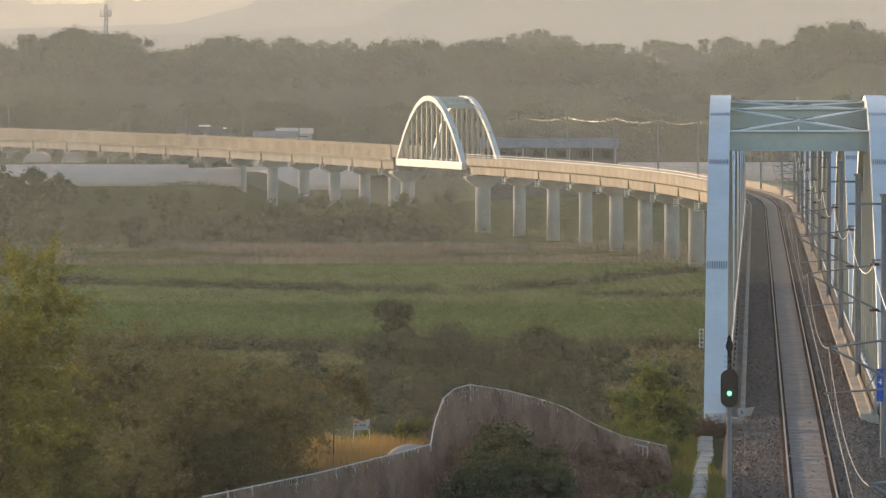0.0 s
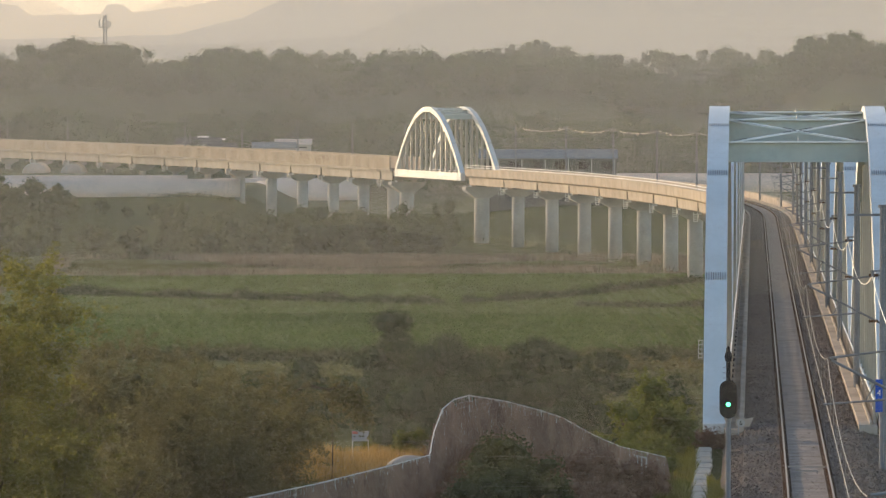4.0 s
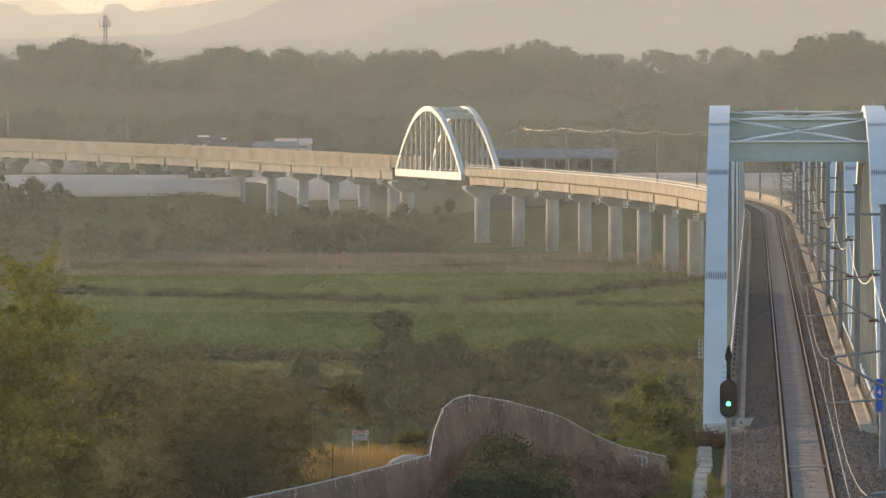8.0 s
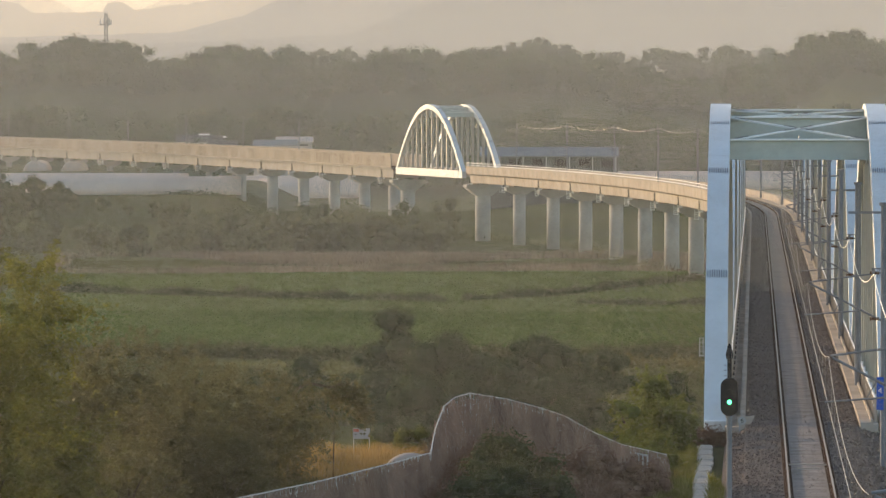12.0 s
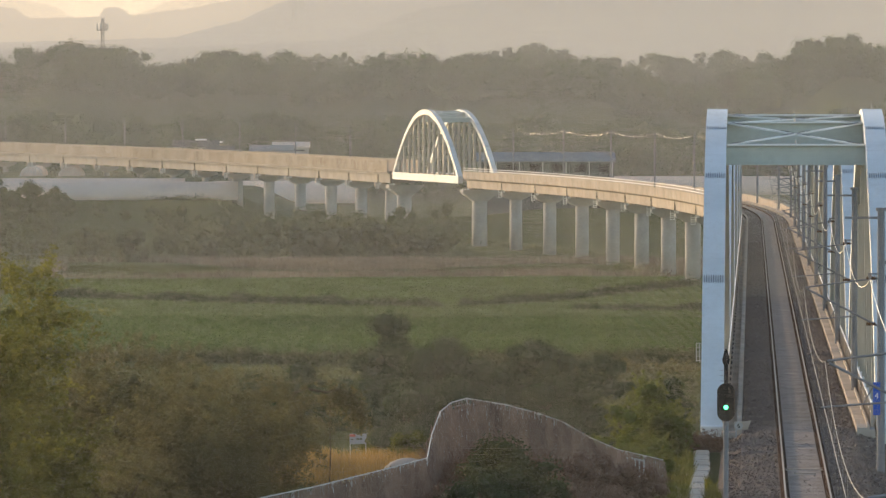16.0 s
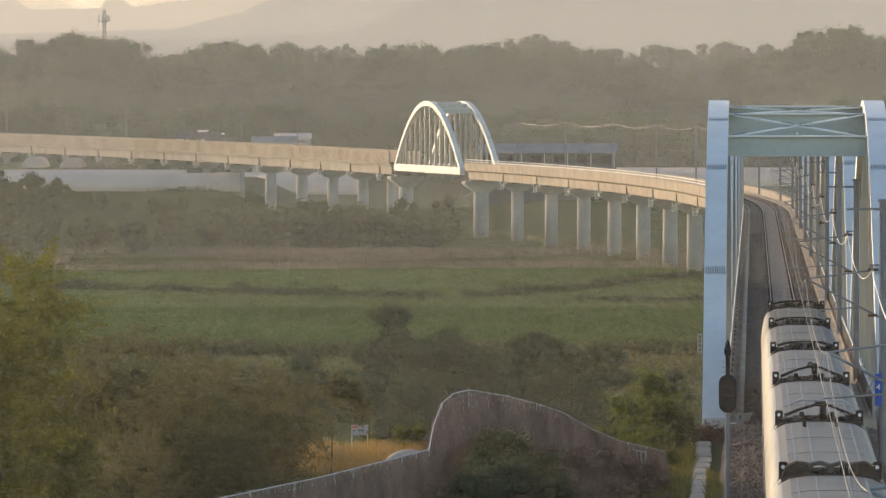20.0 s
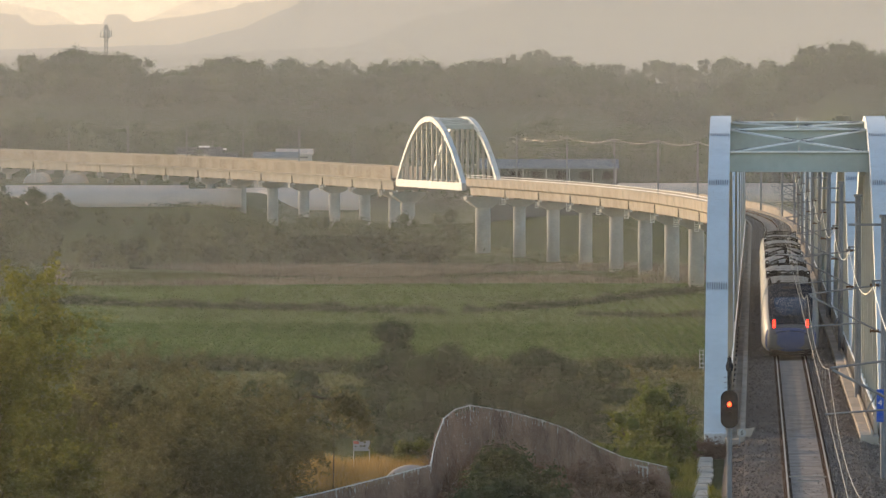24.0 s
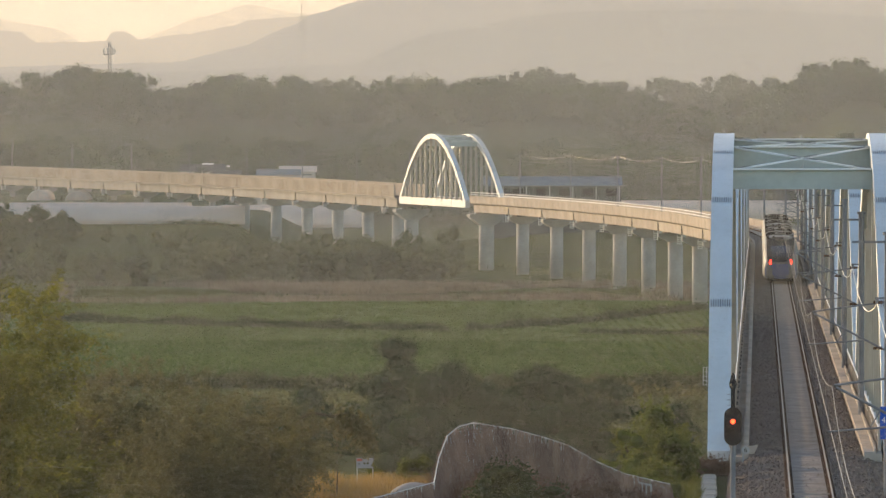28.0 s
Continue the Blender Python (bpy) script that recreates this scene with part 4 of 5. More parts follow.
def crown_points(n, blobs):
    """Points in a heap of uneven balls (centre, radius, flattening), denser towards their skin, and their outward directions."""
    w = np.array([r ** 2 for _, r, _ in blobs])
    pick = rng.choice(len(blobs), size=n, p=w / w.sum())
    c = np.array([b[0] for b in blobs])[pick]
    r = np.array([b[1] for b in blobs])[pick]
    k = np.array([b[2] for b in blobs])[pick]
    d = rng.normal(size=(n, 3))
    d /= np.linalg.norm(d, axis=1, keepdims=True)
    rad = r * np.clip(rng.uniform(0.0, 1, n) ** 0.25 + rng.normal(0, 0.07, n), 0, 1.25)
    p = c + d * rad[:, None] * np.stack([np.ones(n), np.ones(n), k], axis=1)
    # tufts: leaves gather in lumps
    lump = np.sin(p[:, 0] * 2.9 / r) + np.sin(p[:, 1] * 3.1 / r + 1.3) + np.sin(p[:, 2] * 4.3 / r + 2.1)
    keep = lump > -0.85
    return p[keep], d[keep]


CUBE = []
for ax in range(3):
    for sg in (-1, 1):
        for i in range(2):
            for j in range(2):
                q = []
                for di, dj in ((0, 0), (1, 0), (1, 1), (0, 1)):
                    p = [0.0, 0.0, 0.0]
                    p[ax], p[(ax + 1) % 3], p[(ax + 2) % 3] = sg, -1.0 + i + di, -1.0 + j + dj
                    q.append(p)
                CUBE.append(q)
CUBE = np.array(CUBE).reshape(-1, 3)
CUBE /= np.linalg.norm(CUBE, axis=1, keepdims=True)


def cores(blobs, share=0.5):
    """Dense hearts of the leaf clumps, as rough balls of 24 quads each."""
    return np.concatenate([np.array(c) + CUBE * r * share * np.array([1, 1, k]) * (1 + 0.12 * rng.normal(size=(1, 3))) for c, r, k in blobs])


def lumps(blobs, share):
    """Coarser hearts for far trees: a bent box of 6 quads each."""
    corner = np.array([[[sg if a == ax else (-1 if (i if a == (ax + 1) % 3 else j) == 0 else 1) for a in range(3)] for i, j in ((0, 0), (1, 0), (1, 1), (0, 1))] for ax in range(3) for sg in (-1, 1)], dtype=float).reshape(-1, 3) * 0.6
    return np.concatenate([np.array(c) + corner * r * share * np.array([1, 1, k]) for c, r, k in blobs])


def tree_blobs(h, w, low=0.25, count=14, peak=1.0):
    out = []
    for i in range(count):
        f = rng.uniform(low, 0.93)
        env = math.sin(math.pi * min(1, (f - low * 0.6) / (1.06 - low * 0.6))) ** 0.7 * peak + (1 - peak) * (1 - f)
        a, q = rng.uniform(0, math.tau), rng.uniform(0.15, 0.75) * w * 0.5 * env
        out.append(((math.cos(a) * q, math.sin(a) * q, f * h), w * rng.uniform(0.13, 0.24), rng.uniform(0.7, 1.0)))
    return out


def tree(name, label, h, w, leaves, size, material, low=0.25, count=14, trunk=0.13, group="", peak=1.0, heart=0.5, twigs=0, twig=0.7):
    t = root(name, label, "tree" if name == "tree" else "shrub", group)
    blobs = tree_blobs(h, w, low, count, peak)
    bm = bmesh.new()
    lean = rng.uniform(-0.05, 0.05, 2) * h
    top = Vector((lean[0], lean[1], h * 0.72))
    rod(bm, [(0, 0, -0.5), (lean[0] * 0.2, lean[1] * 0.2, h * 0.22), (lean[0] * 0.6, lean[1] * 0.6, h * 0.48), top], trunk, trunk * 0.25, 7)
    for (c, r, _) in blobs[:9]:
        c = Vector(c)
        s = Vector((lean[0] * 0.3, lean[1] * 0.3, min(c.z * 0.6, h * 0.5)))
        rod(bm, [s, s.lerp(c, 0.5) + Vector((0, 0, 0.04 * h)), c], trunk * 0.4, trunk * 0.1, 5)
    part("trunk", bm, M_BARK, t, "brown trunk and limbs")
    if twigs:
        # leafy sprays: each twig reaches outwards, rises and droops at its tip
        q, e = crown_points(twigs, blobs)
        each = max(1, leaves // len(q))
        e = e + np.array([0, 0, 0.35]) + rng.normal(0, 0.45, e.shape)
        e /= np.linalg.norm(e, axis=1, keepdims=True)
        u = np.tile(np.linspace(0, 1, each), len(q))[:, None] * rng.uniform(0.5, 1.3, (len(q), 1)).repeat(each, 0)
        p = q.repeat(each, 0) + e.repeat(each, 0) * u * twig - np.array([0, 0, 0.3 * twig]) * u ** 2 + rng.normal(0, 0.11 * twig, (len(u), 3)) * (1.1 - 0.5 * u)
        d = rng.normal(0, 0.6, p.shape) + np.array([0, 0, 1.0])
    else:
        p, d = crown_points(leaves, blobs)
    v, f = leaf_quads(p, size, d)
    if heart:
        v = np.concatenate([v, cores(blobs, heart)])
    ob = soup("crown", v, np.arange(len(v)).reshape(-1, 4), material, t)
    ob["label"] = "leafy crown of small leaves"
    return t


def scatter(protos, places, group):
    """Copies of a few trees at (sideways, ahead, size)."""
    used = set()
    for i, (x, y, s) in enumerate(places):
        p = protos[i % len(protos)]
        ob = p if p not in used else copy_thing(p, Matrix())
        used.add(p)
        ob.scale = (s, s, s * (0.9 + 0.2 * ((i * 37) % 10) / 10))
        ob.location = (x, y, height(x, y) - 0.1)
        ob.rotation_euler = (0, 0, i * 2.4)
        ob["group"] = group


M_LEAF_F = mat("leaf_woods", (0.074, 0.10, 0.044), 0.7, 0.6, 0.035, island=0.1, trans=0.3)


def woods():
    """The wooded hills behind everything, too many trees to count."""
    vs, ds, hearts = [], [], []
    for k in range(1330):
        y = rng.uniform(1660, 1760) if k < 470 else rng.uniform(1860, 1975) if k < 940 else rng.uniform(2180, 2380)
        x = rng.uniform(-1, 1) * (y * 0.085)
        if noise.noise((x * 0.02, y * 0.01, 9)) < -0.5 and y < 1800:
            continue
        h = rng.uniform(5.0, 11.5)
        w = h * rng.uniform(1.1, 1.7)
        bl = tree_blobs(h, w, 0.2, 13)
        p, d = crown_points(520, bl)
        o = np.array([x, y, height(x, y)])
        vs.append(p + o)
        ds.append(d)
        hearts.append(lumps(bl, 0.62) + o)
    v, f = leaf_quads(np.concatenate(vs), 0.9, np.concatenate(ds), 0.7)
    v = np.concatenate([v] + hearts)
    f = np.arange(len(v)).reshape(-1, 4)
    ob = soup("far_woods", v, f, M_LEAF_F)
    tagged(ob, "hazy green woods covering the far hills", "woods", kind="stuff")


woods()

# belt of trees on the flood plain
belt = [tree("tree", "hazy round-crowned willow on the flood plain", h, w, 2800, 0.40, M_LEAF_B, 0.03, 20, 0.16, heart=0.6) for i, (h, w) in enumerate(((6.5, 7.5), (5.5, 8), (8, 7.5), (5, 6.5), (7, 9)))]
places = []
for i in range(88):
    y = 1000 + 115 * rng.uniform() ** 1.3
    px = rng.uniform(-0.085, 0.006 + 0.0)
    if px * y > -2 and y > 1060:
        y = 1010 + 40 * rng.uniform()
    places.append((px * y, y, rng.uniform(0.45, 1.05)))
places += [(-54, 985, 1.0), (-37, 1010, 1.15), (-9, 1010, 1.1), (-14, 1018, 1.2), (-20, 1012, 1.1), (-3, 1020, 1.15), (-30, 1015, 1.0), (-88, 1270, 0.9), (-96, 1275, 1.0), (-101, 1285, 0.9), (-83, 1272, 0.8), (-92, 1280, 1.0), (-86, 1285, 0.9), (-76, 1270, 0.6), (-99, 1270, 1.0), (-70, 1265, 0.55), (-64, 1262, 0.5), (-12, 1120, 0.8), (-6, 1100, 0.8), (2, 1080, 0.7)]
scatter(belt, places, "trees of the flood plain")
thicket = [tree("tree", "dark dense willow thicket on the flood plain", h, w, 3200, 0.4, M_LEAF_N, 0.02, 20, 0.16, heart=0.7) for h, w in ((6.6, 8.5), (5.6, 8.0), (4.6, 7.5))]
scatter(thicket, [(-25, 1002, 0.9), (-17, 998, 1.05), (-6, 1000, 1.0), (-11, 996, 1.05), (-21, 1000, 1.0), (-2, 1004, 0.8), (-53, 982, 0.85), (-63, 1040, 0.8), (-41, 1006, 0.8)], "willow thicket")

# darker trees at the water's edge
edge = [tree("tree", "dark dense tree beside the ditch", h, w, 10000, 0.32, M_LEAF_N, 0.05, 26, 0.18, heart=0.72) for h, w in ((9.4, 7.5), (7.2, 9), (6.2, 8.0), (5.6, 8.5))]
scatter(edge, [(-4.1, 478, 1.1), (-0.5, 470, 0.95), (-2.0, 470, 0.9), (3.0, 482, 1.0), (6.6, 490, 0.62), (9.4, 488, 0.85), (-5.5, 455, 0.8), (1.6, 455, 0.8), (5.2, 452, 0.6), (8.5, 450, 0.75), (11.5, 452, 0.7), (-8, 470, 0.7), (12.5, 500, 0.5), (15.5, 515, 0.6), (-11.5, 480, 0.75), (-15, 470, 0.8), (3.4, 430, 0.5), (-2.5, 425, 0.75), (9.0, 425, 0.65), (14.5, 440, 0.6), (18.5, 455, 0.6)], "trees beside the ditch")

# sunlit shrubs by the abutment
shrub = [tree("shrub", "bright green sunlit shrub on the embankment slope", h, w, 6000, 0.11, M_LEAF, 0.1, 14, 0.06, twigs=260, twig=0.45) for h, w in ((2.9, 3.0), (2.3, 2.6), (1.7, 2.4))]
scatter(shrub, [(7.2, 222, 0.97), (8.6, 226, 1.09), (7.9, 217, 0.92), (6.4, 216, 0.71), (8.9, 220, 0.92), (6.9, 212, 0.67), (8.0, 210, 0.63), (5.9, 222, 0.59), (9.3, 229, 1.05), (7.4, 206, 0.59)], "embankment shrubs")

# near trees on the hill
near = [tree("tree", "tall feathery green tree close by on the hill", 8.2, 6.0, 60000, 0.08, M_LEAF_Y, 0.0, 60, 0.14, peak=0.2, heart=0.12, twigs=1100, twig=0.8),
        tree("tree", "olive-green fruit tree with glinting leaves", 5.2, 4.6, 42000, 0.072, M_LEAF_O, 0.0, 36, 0.11, heart=0.15, twigs=1300, twig=0.6),
        tree("tree", "olive-green fruit tree with glinting leaves", 4.6, 4.4, 42000, 0.072, M_LEAF_O, 0.0, 34, 0.12, heart=0.15, twigs=1300, twig=0.6)]
scatter(near, [(-9.3, 121, 1.05), (-7.4, 148, 0.92), (-5.6, 152, 0.95), (-10.4, 128, 0.75), (-8.9, 150, 0.9), (-4.7, 158, 0.82), (-9.4, 116, 0.9), (-6.4, 143, 0.85), (-5.4, 142, 0.66), (-7.9, 119, 0.6), (-6.9, 140, 0.85), (-7.4, 132, 0.7)], "hillside trees")


def blades(name, label, category, n, place, h, w, material, lean=0.3):
    """Grass or reed blades, one thin triangle pair each."""
    p = np.array([place() for _ in range(n)])
    hh = h * rng.uniform(0.5, 1.2, n)
    a = rng.uniform(0, math.tau, n)
    sx, sy = np.cos(a) * w, np.sin(a) * w
    tip = p + np.stack([rng.normal(0, lean, n) * hh, rng.normal(0, lean, n) * hh, hh], axis=1)
    side = np.stack([sx, sy, np.zeros(n)], axis=1)
    v = np.stack([p - side, p + side, tip + side * 0.25, tip - side * 0.25], axis=1).reshape(-1, 3)
    ob = soup(name, v, np.arange(4 * n).reshape(-1, 4), material)
    return tagged(ob, label, category, kind="stuff")


def spot(x0, x1, y0, y1, gap=None):
    def f():
        while True:
            y = rng.uniform(y0, y1)
            x = rng.uniform(x0, x1) if x1 > 1 or x0 < -1 else rng.uniform(x0, x1) * y
            if gap is None or gap(x, y):
                return (x, y, height(x, y) - 0.05)
    return f


M_VINE = mat("dry_vine", (0.15, 0.092, 0.064), 0.95, 0.35, 0.8, island=0.18)
blades("reeds", "pinkish tan dry reeds along the flood plain", "reeds", 11000, spot(-0.07, 0.047, 885, 985, lambda x, y: noise.noise((x * 0.03, y * 0.02, 4)) > -0.05 + (0.1 if x > 0 else 0.0)), 1.3, 0.13, M_REED, 0.5)
blades("dry_grass", "golden dry grass on the hill top", "grass", 6000, spot(-5.4, -0.2, 167, 177), 0.55, 0.012, M_STRAW)
blades("bank_grass", "green grass beside the track", "grass", 14000, spot(7.0, 9.9, 180, 231, lambda x, y: -6.2 < x - 1.9 - SLOPE0 * y < -3.0 and not -4.2 < x - 1.9 - SLOPE0 * y < -3.5), 0.5, 0.02, M_LEAF_Y)
blades("brown_brush", "dry brown creeper and brush on the slope", "brush", 26000, spot(-0.4, 8.6, 150, 206, lambda x, y: x < 0.05 + (y - 166) * 0.2 + 0.4 and x > -0.4 + (y - 166) * 0.06 or y < 175), 0.7, 0.02, M_VINE, 0.5)
weeds = tree("shrub", "brown weedy shrub at the bridge's end", 1.5, 1.6, 2600, 0.07, M_VINE, 0.0, 12, 0.03, twigs=160, twig=0.4)
scatter([weeds], [(10.75, 230.2, 0.8), (11.3, 230.3, 0.62), (11.75, 230.3, 0.5), (10.2, 229.8, 0.85), (9.6, 229.3, 0.8)], "weeds at the bridge's end")
bush = tree("shrub", "dark green bush among dry creepers", 2.3, 3.2, 7000, 0.10, M_LEAF_D, 0.05, 16, 0.05)
scatter([bush], [(1.4, 158, 0.95), (1.9, 165, 0.95), (0.8, 154, 0.8), (2.8, 158, 0.8), (2.6, 163, 0.85), (1.5, 168, 0.7)], "slope bushes")
creeper = [tree("shrub", "brown dry creeper heap on the slope", h, w, 5000, 0.09, M_VINE, 0.0, 16, 0.04) for h, w in ((1.6, 2.8), (1.2, 2.4))]
scatter(creeper, [(3.1, 168, 0.9), (4.2, 174, 0.95), (5.3, 181, 0.9), (6.3, 188, 0.85), (7.0, 196, 0.8), (3.6, 162, 0.8), (5.2, 170, 0.8), (6.4, 178, 0.8), (0.2, 163, 0.6), (7.4, 203, 0.7), (4.6, 160, 0.8), (6.0, 164, 0.8), (7.2, 185, 0.7)], "creeper heaps")
small = tree("shrub", "low green bush behind the fence", 1.2, 1.8, 2500, 0.09, M_LEAF, 0.05, 10, 0.03)
scatter([small], [(-0.85, 177, 0.9), (-2.3, 178, 0.6)], "hill top bushes")


# ---- fields, banks and hedges ----
M_CROP = mat("crop_leaf", (0.068, 0.10, 0.030), 0.7, 0.25, 0.03, island=0.08, trans=0.35)


def field():
    bm = bmesh.new()
    for x0, x1, y0, y1 in ((-62, 33, 606, 758), (-62, 42, 758, 890)):
        n = 12
        for j in range(n):
            for i in range(n):
                q = [(x0 + (x1 - x0) * (i + a) / n, y0 + (y1 - y0) * (j + b) / n) for a, b in ((0, 0), (1, 0), (1, 1), (0, 1))]
                bm.faces.new([bm.verts.new((x, y, height(x, y) + 0.25)) for x, y in q])
    bmesh.ops.remove_doubles(bm, verts=bm.verts, dist=0.01)
    tagged(part("field", bm, M_FIELD), "green crop field on the flood plain", "field", kind="structure")

    def crop():
        while True:
            y = rng.uniform(606, 890)
            x = rng.uniform(-0.07, 0.048) * y
            if x > 22 and y < 850:
                x = round(x / 1.4) * 1.4 + rng.normal(0, 0.16)
            return (x, y, height(x, y) + 0.25)
    p = np.array([crop() for _ in range(90000)])
    v, f = leaf_quads(p + rng.normal(0, 0.06, p.shape), 0.34)
    tagged(soup("crop_leaves", v, f, M_CROP), "green crop leaves in rows", "crop", kind="stuff")


field()


def hedge(label, line, w, h, n, material=M_LEAF_D):
    pts = []
    segs = list(zip(line, line[1:]))
    for _ in range(n):
        (x0, y0), (x1, y1) = segs[int(rng.integers(len(segs)))]
        t = rng.uniform()
        x, y = x0 + (x1 - x0) * t, y0 + (y1 - y0) * t
        hh = h * (0.75 + 0.5 * noise.noise((x * 0.25, y * 0.1, 2)))
        pts.append((x + rng.normal(0, w * 0.3), y + rng.normal(0, w), height(x, y) + abs(rng.normal(0, 0.5)) * hh))
    v, f = leaf_quads(np.array(pts), 0.42)
    tagged(soup("hedge", v, f, material), label, "hedge", kind="stuff")


hedge("dark overgrown bank between the fields", [(-58, 800), (-30, 775), (0, 757)], 0.8, 1.2, 44000, M_LEAF_N)
hedge("dark overgrown bank between the fields", [(3, 762), (18, 790), (39, 850)], 0.7, 1.1, 26000, M_LEAF_N)
hedge("dark overgrown bank between the fields", [(18, 752), (27, 748), (37, 752)], 0.6, 0.8, 12000, M_LEAF_N)
hedge("dark weedy ditch bank below the field", [(-60, 604), (-24, 597), (-8, 591), (8, 589), (30, 593)], 1.6, 1.4, 36000)
hedge("dark weedy ditch bank below the field", [(-20, 560), (0, 550), (26, 548)], 9.0, 0.9, 14000, M_LEAF_B)
hedge("brown dry bank above the water", [(12, 565), (26, 562)], 2.0, 1.2, 4000, M_LEAF_O)
hedge("weedy lower bank with dark scrub", [(-20, 530), (0, 500), (22, 500)], 12.0, 0.9, 12000, M_LEAF_B)
hedge("scrub along the viaduct's foot", [(-70, 1330), (-40, 1280), (-5, 1180), (24, 1060), (36, 900)], 5.0, 1.2, 8000, M_LEAF_B)


# ---- farms behind the viaduct ----
def greenhouse(x0, x1, y, z, r, label="long white plastic tunnel greenhouse"):
    g = root("greenhouse", label, "greenhouse", "greenhouses")
    bm = bmesh.new()
    n = 14
    arc = [(math.cos(math.pi * k / n), math.sin(math.pi * k / n)) for k in range(n + 1)]
    cols = max(2, int((x1 - x0) / 4))
    extrude(bm, [[Vector((x, y + c * r, z + max(s, 0) ** 0.8 * r * 0.85)) for c, s in arc] for x in (x0 + (x1 - x0) * i / cols for i in range(cols + 1))])
    part("film_cover", bm, M_PLASTIC, g, "translucent plastic film", smooth=True)
    for i in range(cols + 1):
        bm = bmesh.new()
        x = x0 + (x1 - x0) * i / cols
        rod(bm, [(x, y + c * (r + 0.03), z + max(s, 0) ** 0.8 * (r * 0.85 + 0.03)) for c, s in arc], 0.04, 0.04, 5)
        part("hoop", bm, M_PLASTIC, g)
    return g


for x0, x1, y, z, r in ((-118, -47, 1322, -8.1, 5.0), (-124, -60, 1336, -8.0, 5.6), (-52, -24, 1600, -13.4, 6.4), (-66, -24, 1625, -13.4, 7.0),
                        (46, 93, 1500, -9.6, 4.6), (40, 96, 1530, -9.6, 5.4)):
    greenhouse(x0, x1, y, z, r)


def gable_tunnel(x, y, z, r, length):
    """A tunnel greenhouse seen end on, with its round white gable."""
    g = root("greenhouse", "small tunnel greenhouse with round white gable", "greenhouse", "greenhouses")
    bm = bmesh.new()
    n = 14
    extrude(bm, [[Vector((x + math.cos(math.pi * k / n) * r, y + d, z + math.sin(math.pi * k / n) * r)) for k in range(n + 1)] for d in (0, length)])
    part("film_cover", bm, M_PLASTIC, g, smooth=True)
    bm = bmesh.new()
    for k in range(-1, 2):
        beam(bm, (x + k * r * 0.45, y - 0.05, z), (x + k * r * 0.45, y - 0.05, z + r * 0.85), 0.12, 0.08, (0, 1, 0))
    rod(bm, [(x + math.cos(math.pi * k / n) * r, y - 0.05, z + math.sin(math.pi * k / n) * r) for k in range(n + 1)], 0.1, 0.1, 6)
    part("gable_frame", bm, M_WHITE, g)


gable_tunnel(-102.5, 1425, -4.0, 2.7, 25)
gable_tunnel(-93, 1425, -4.1, 2.6, 25)


def barn(name, label, x0, x1, y, z, wall, rise, depth, roof, side=None):
    b = root(name, label, "barn", "farm buildings")
    bm = bmesh.new()
    box(bm, x0 + 0.4, x1 - 0.4, y, y + depth, z - 12, z + wall)
    part("wall", bm, side or M_WALL, b)
    bm = bmesh.new()
    ym = y + depth / 2
    extrude(bm, [[Vector((x, y - 0.6, z + wall)), Vector((x, ym, z + wall + rise)), Vector((x, y + depth + 0.6, z + wall)), Vector((x, y + depth + 0.6, z + wall - 0.15)), Vector((x, ym, z + wall + rise - 0.2)), Vector((x, y - 0.6, z + wall - 0.15))] for x in (x0, x1)])
    part("roof", bm, roof, b, "sheet metal roof")
    n = max(2, int((x1 - x0) / 5))
    for i in range(n):
        # dark plates on the solid wall stand in for shaded bays
        bm = bmesh.new()
        c = x0 + (x1 - x0) * (i + 0.5) / n
        box(bm, c - 1.3, c + 1.3, y - 0.08, y + 0.05, z + 0.4, z + wall - 0.8)
        part("bay_dark_plate", bm, M_DARK, b)
        bm = bmesh.new()
        box(bm, c + 1.9, c + 2.15, y - 0.25, y - 0.05, z - 6, z + wall - 0.2)
        part("post", bm, M_GALV, b)


# dark wall colour imitates shade inside an open shed
barn("barn", "long barn with blue-grey metal roof, open front imitated by dark walls", 9, 43, 1386, -2.7, 3.0, 2.2, 9, M_ROOF, M_ROOF_D)
barn("farm_building", "low farm building with dark roof", -80, -66, 1700, -0.2, 2.0, 2.0, 10, M_ROOF_D)
# white bars imitate bright highlights along the roof ridge, placed to fit the view
for x0, x1, z in ((-73.3, -69.9, 4.15), (-66.9, -65.0, 3.4)):
    bm = bmesh.new()
    box(bm, x0, x1, 1704.4, 1705.6, z - 0.5, z, 0.05)
    thing("ridge_highlight", bm, M_WHITE, "white bar imitating the highlight on a dark farm roof", "roof vent", "farm roof vents")
barn("farm_building", "low farm building with dark roof", -70, -61, 1690, -0.9, 1.6, 1.4, 8, M_ROOF_D)
barn("farm_building", "farm shed with pale roof", -49, -38, 1660, 0.4, 1.6, 1.5, 9, M_PLASTIC)
barn("farm_building", "farm shed with blue-grey lean-to roof", -55, -42, 1640, -0.9, 2.0, 1.6, 8, M_ROOF)
barn("farm_building", "small pale building among the trees", 145, 156, 1950, 12.5, 2.4, 1.2, 8, M_WHITE)
barn("farm_building", "small pale building among the trees", 90, 108, 1930, 12.0, 1.6, 0.8, 8, M_WHITE)


